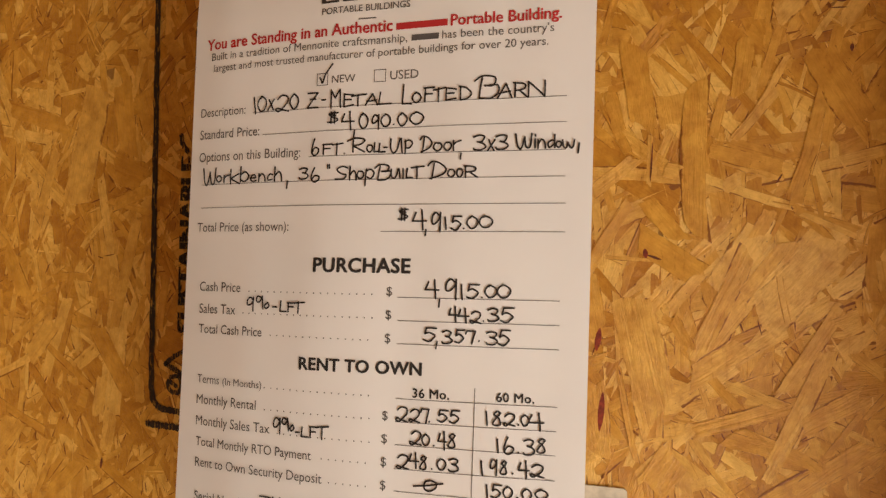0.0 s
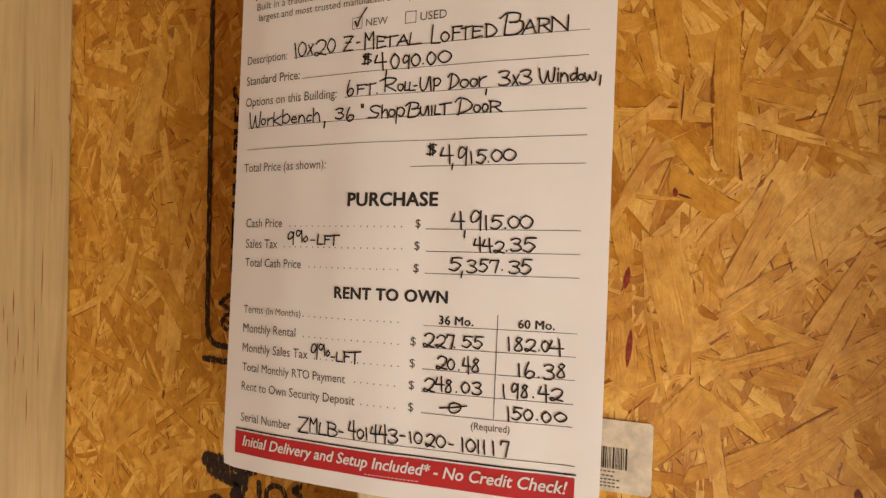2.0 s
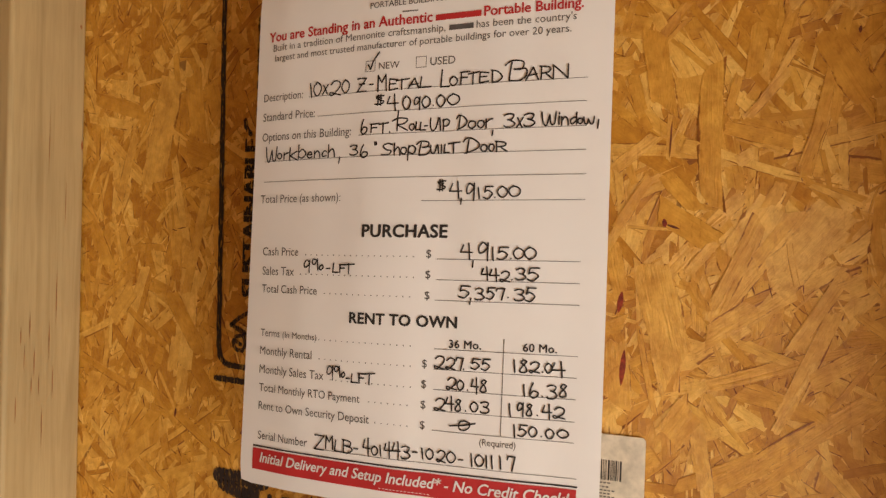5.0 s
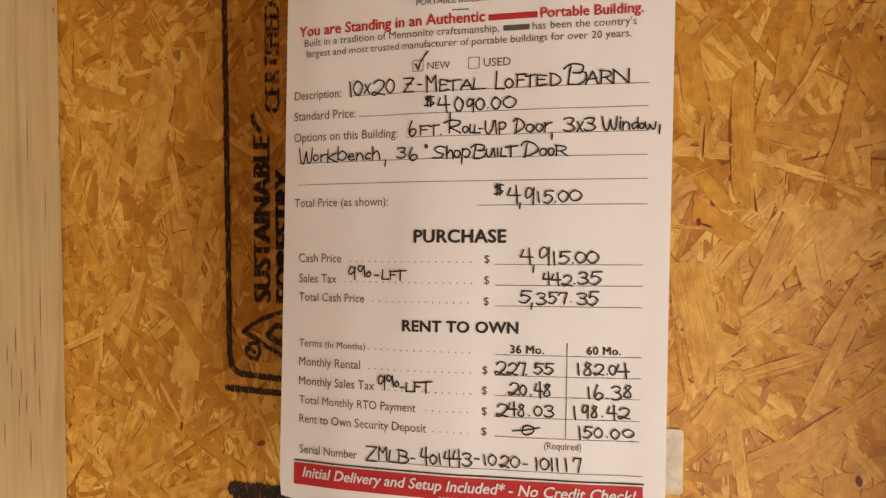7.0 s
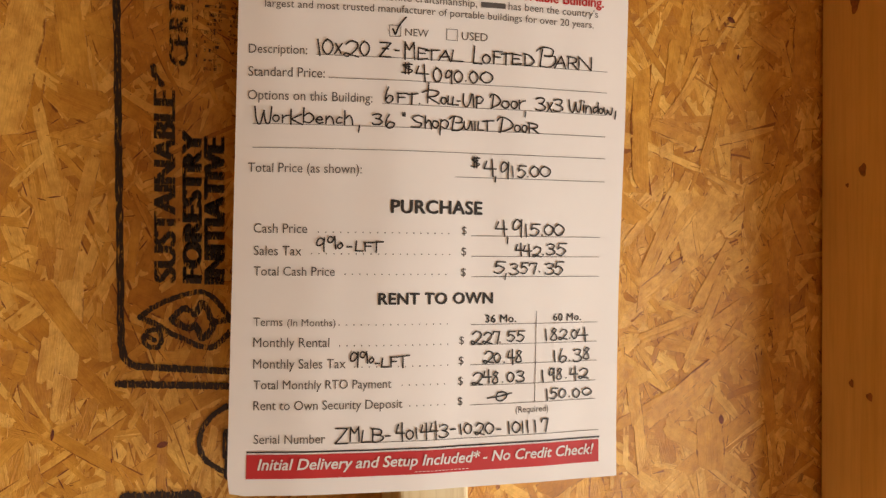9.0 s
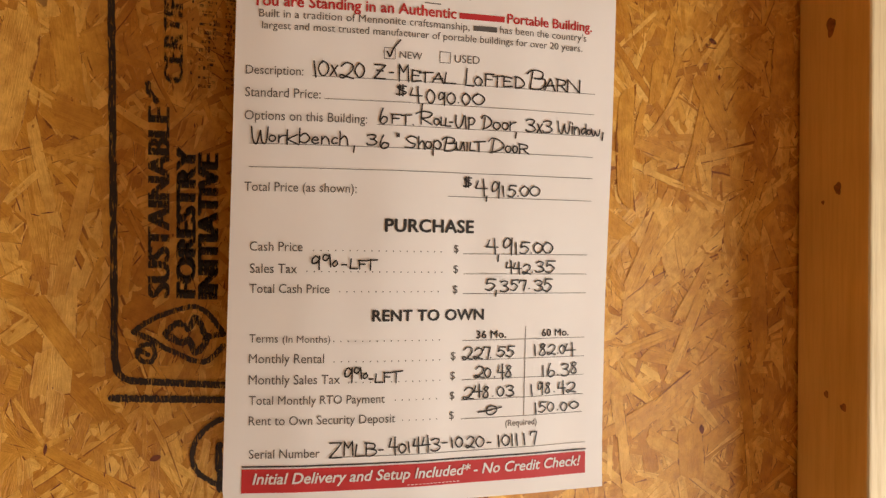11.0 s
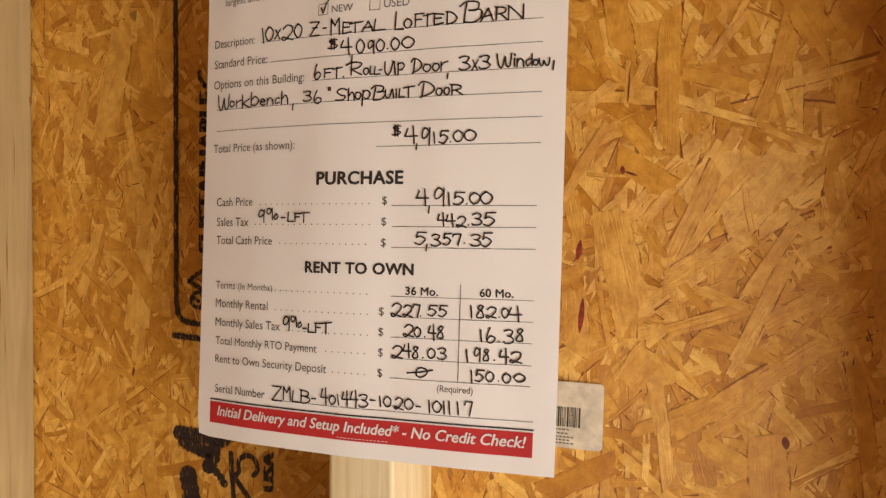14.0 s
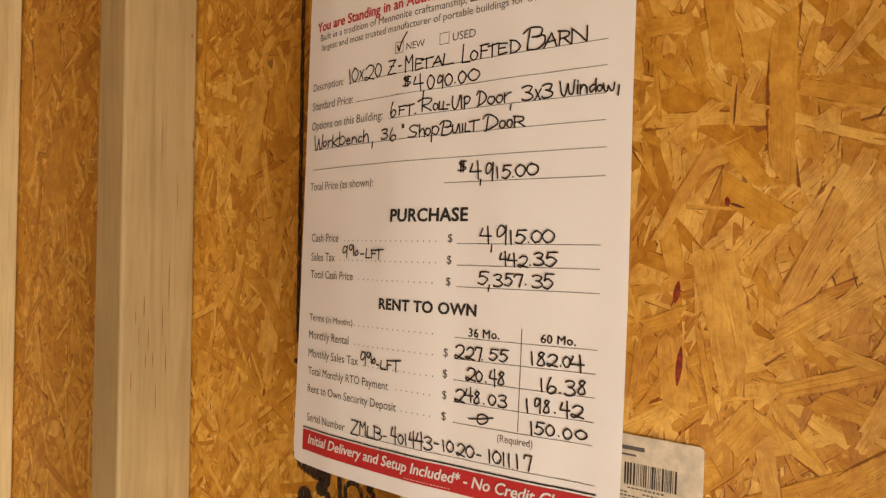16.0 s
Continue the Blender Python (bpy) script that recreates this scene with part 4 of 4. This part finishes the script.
def on_wall(name, ink, mat, label="", off=FACE, parent=None):
    out = []
    for v in ink.verts:
        a, b = hang(v[0], v[1])
        out.append((a, -off - (v[2] if len(v) > 2 else 0.0), b))
    return piece(name, out, ink.faces, mat, parent or wall_north, label)


def upright(ink, body, x0, x1, z0, z1, bold=0.0):
    """Stencil letters that read upwards, between z0 and z1, their feet at x1."""
    verts, faces = letters(body)
    k = (z1 - z0) / max(v[0] for v in verts)
    top = max(v[1] for v in verts)
    for step in range(-2, 3) if bold else (0,):
        ink._take([(x1 - (x1 - x0) * y / top - 0.027 * k * x, z0 + k * (x + bold * step / 2), 0.000004 * step) for x, y in verts], faces)


ink = Ink()
ink.stroke([(-0.1982 - 0.0352 * (z - 1.4905), z) for z in [1.495 + 0.012 * i for i in range(32)]][::-1]
           + rounded([(-0.1982, 1.4920), (-0.1962, 1.4845), (-0.1914, 1.4801), (-0.1850, 1.4790)])
           + [(-0.185 + 0.012 * i, 1.479 - 0.0008 * i) for i in range(1, 8)], 0.0042, 0.30)
on_wall("stamp_border", ink, STAMP, "black stamped border line with a rounded corner")
ink = Ink()
ink.stroke([(-0.1991 + 0.012 * i, 1.4697 - 0.0005 * i) for i in range(10)], 0.0044, 0.42)
on_wall("stamp_underline", ink, STAMP, "black stamped bar")
for name, body, x0, x1, z0, z1, again in (("stamp_word", "SUSTAINABLE", -0.1816, -0.1700, 1.528, 1.636, 0.0), ("stamp_word", "FORESTRY", -0.1663, -0.1560, 1.528, 1.613, 0.0012),
                                          ("stamp_word", "INITIATIVE", -0.1544, -0.1434, 1.5275, 1.6105, 0.0010), ("stamp_word", "CERTIFIED", -0.1764, -0.1660, 1.652, 1.724, 0.0)):
    ink = Ink()
    upright(ink, body, x0, x1, z0, z1, 0.07)
    if again:  # the roller printed these lines twice
        upright(ink, body, x0 + 0.0006, x1 + 0.0004, z0 + again, z1 + again, 0.05)
    on_wall(name, ink, STAMP_FAINT if body == "CERTIFIED" else STAMP_WORN, "black smudged stamped capitals reading upwards")
ink = Ink()
marks = random.Random(3)
for i in range(22):
    for x, tall in ((-0.1578, 0.0095), (-0.1435, 0.0055)):
        z = 1.650 + 0.0052 * i
        ink.bar(x, x + tall * marks.uniform(0.7, 1.0), z, z + marks.uniform(0.0012, 0.0022))
        ink.bar(x + tall * marks.choice((0.0, 0.45, 0.8)), x + tall, z + 0.0024, z + 0.0024 + marks.uniform(0.0010, 0.0020))
    ink.bar(-0.1622, -0.1612, 1.652 + 0.0052 * i, 1.652 + 0.0052 * i + marks.uniform(0.0015, 0.0032))
on_wall("stamp_small_print", ink, STAMP_FAINT, "rows of small unreadable stamped letters")
ink = Ink()
ink.stroke(rounded([(-0.1886, 1.5075), (-0.1788, 1.5146), (-0.1667, 1.5196), (-0.1559, 1.5220), (-0.1479, 1.5174), (-0.1397, 1.5071)]), 0.0032, 0.42)
ink.stroke(rounded([(-0.1885, 1.5072), (-0.1800, 1.5033), (-0.1722, 1.4983), (-0.1629, 1.4940), (-0.1559, 1.4906), (-0.1478, 1.4905), (-0.1394, 1.4991)]), 0.0034, 0.42)
ink.stroke(rounded([(-0.1715, 1.5065), (-0.1652, 1.5124), (-0.1586, 1.5091), (-0.1557, 1.5157), (-0.1521, 1.5111), (-0.1488, 1.5051), (-0.1396, 1.5061)]), 0.0038, 0.42)
ink.stroke(rounded([(-0.1715, 1.5058), (-0.1631, 1.5012), (-0.1581, 1.5022), (-0.1551, 1.4952), (-0.1505, 1.4992), (-0.1488, 1.5038)]), 0.0042, 0.42)
ink.stroke(rounded([(-0.1844, 1.4994), (-0.1790, 1.5000), (-0.1770, 1.4951), (-0.1787, 1.4903), (-0.1848, 1.4913), (-0.1858, 1.4968), (-0.1806, 1.4942)]), 0.003, 0.42)
ink.stroke([(-0.1850, 1.6500), (-0.1840, 1.6450), (-0.1800, 1.6400)], 0.0034, 0.42)
on_wall("stamp_leaf_mark", ink, STAMP_WORN, "black stamped leaf outline")
ink = Ink()
ink.stroke(rounded([(-0.1392, 1.4558), (-0.1476, 1.4508), (-0.1537, 1.4421), (-0.1547, 1.4339), (-0.1517, 1.4255), (-0.1436, 1.4191), (-0.1372, 1.4164)]), 0.0034, 0.42)
ink.stroke(rounded([(-0.1397, 1.4405), (-0.1405, 1.4339), (-0.1397, 1.4265)]), 0.0046, 0.42)
ink.stroke(rounded([(-0.1390, 1.4238), (-0.1387, 1.4145)]), 0.004, 0.42)
on_wall("stamp_ring", ink, STAMP, "black stamped ring")
ink = Ink()
ink.stroke([(-0.1929, 1.4032), (-0.1749, 1.4032), (-0.1576, 1.4024)], 0.0110, 0.42)
ink.stroke([(-0.1893, 1.3981), (-0.1795, 1.3943), (-0.1703, 1.3920)], 0.0100, 0.42)
ink.stroke([(-0.1649, 1.3998), (-0.1652, 1.3890), (-0.1691, 1.3831)], 0.0110, 0.42)
ink.stroke([(-0.1679, 1.3833), (-0.1616, 1.3793), (-0.1564, 1.3730)], 0.0060, 0.42)
ink.stroke([(-0.1846, 1.3749), (-0.1825, 1.3653), (-0.1813, 1.3563)], 0.0150, 0.42)
ink.stroke([(-0.1520, 1.3939), (-0.1507, 1.3816), (-0.1488, 1.3639)], 0.0040, 0.42)
ink.stroke(rounded([(-0.1486, 1.3793), (-0.1455, 1.3822), (-0.1454, 1.3900), (-0.1399, 1.3938), (-0.1335, 1.3913), (-0.1313, 1.3852), (-0.1343, 1.3813)]), 0.0038, 0.42)
ink.stroke([(-0.1469, 1.3763), (-0.1410, 1.3702), (-0.1360, 1.3637)], 0.0040, 0.42)
on_wall("stamp_emblem", ink, STAMP, "heavy black stamped emblem below the border")
ink = Ink()
upright(ink, "USA", -0.1268, -0.1192, 1.3730, 1.3974, 0.10)
on_wall("stamp_word", ink, STAMP_WORN, "small black stamped capitals reading upwards")

# ---- barcode sticker ----
barcode_label = tagged(new("barcode_label"), "creased white barcode sticker stuck to the strand board", "sticker")
x0, x1, z0, z1, r = 0.028, 0.0902, 1.4228, 1.4610, 0.0025
outline = []
for cx, cz, start in ((x1 - r, z0 + r, -90), (x1 - r, z1 - r, 0), (x0 + r, z1 - r, 90), (x0 + r, z0 + r, 180)):
    outline += [(cx + r * math.cos(radians(start + 18 * i)), cz + r * math.sin(radians(start + 18 * i))) for i in range(6)]
n = len(outline)
bm = bmesh.new()
top = [bm.verts.new((hang(x, z)[0], -0.0019, hang(x, z)[1])) for x, z in outline]
bm.faces.new(top)
low = [bm.verts.new((v.co.x, -0.0010, v.co.z)) for v in top]
for i in range(n):
    bm.faces.new((top[i], low[i], low[(i + 1) % n], top[(i + 1) % n]))
part("backing", bm, STICKER, barcode_label)
ink = Ink()
at, bars = 0.0500, random.Random(5)
while at < 0.0770:
    w = bars.choice((0.00035, 0.0007, 0.0010))
    ink.bar(at, at + w, 1.4350, 1.4465)
    at += w + bars.choice((0.00035, 0.0005, 0.0008))
tagged(on_wall("barcode", ink, BLACK, "black barcode lines", 0.0020, barcode_label), kind="stuff")
ink = Ink()
ink.bar(0.0480, 0.0605, 1.4530, 1.4552)
ink.bar(0.0480, 0.0560, 1.4500, 1.4510)
for a, b, z in ((0.052, 0.074, 1.4335), (0.048, 0.054, 1.4310), (0.060, 0.072, 1.4312), (0.048, 0.076, 1.4292), (0.050, 0.074, 1.4274), (0.048, 0.076, 1.4256)):
    for i in range(int((b - a) / 0.0022)):
        ink.bar(a + 0.0022 * i, a + 0.0022 * i + 0.0016, z - 0.0005, z + 0.0003)
on_wall("small_print", ink, GREY, "lines of tiny unreadable print", 0.0020, barcode_label)
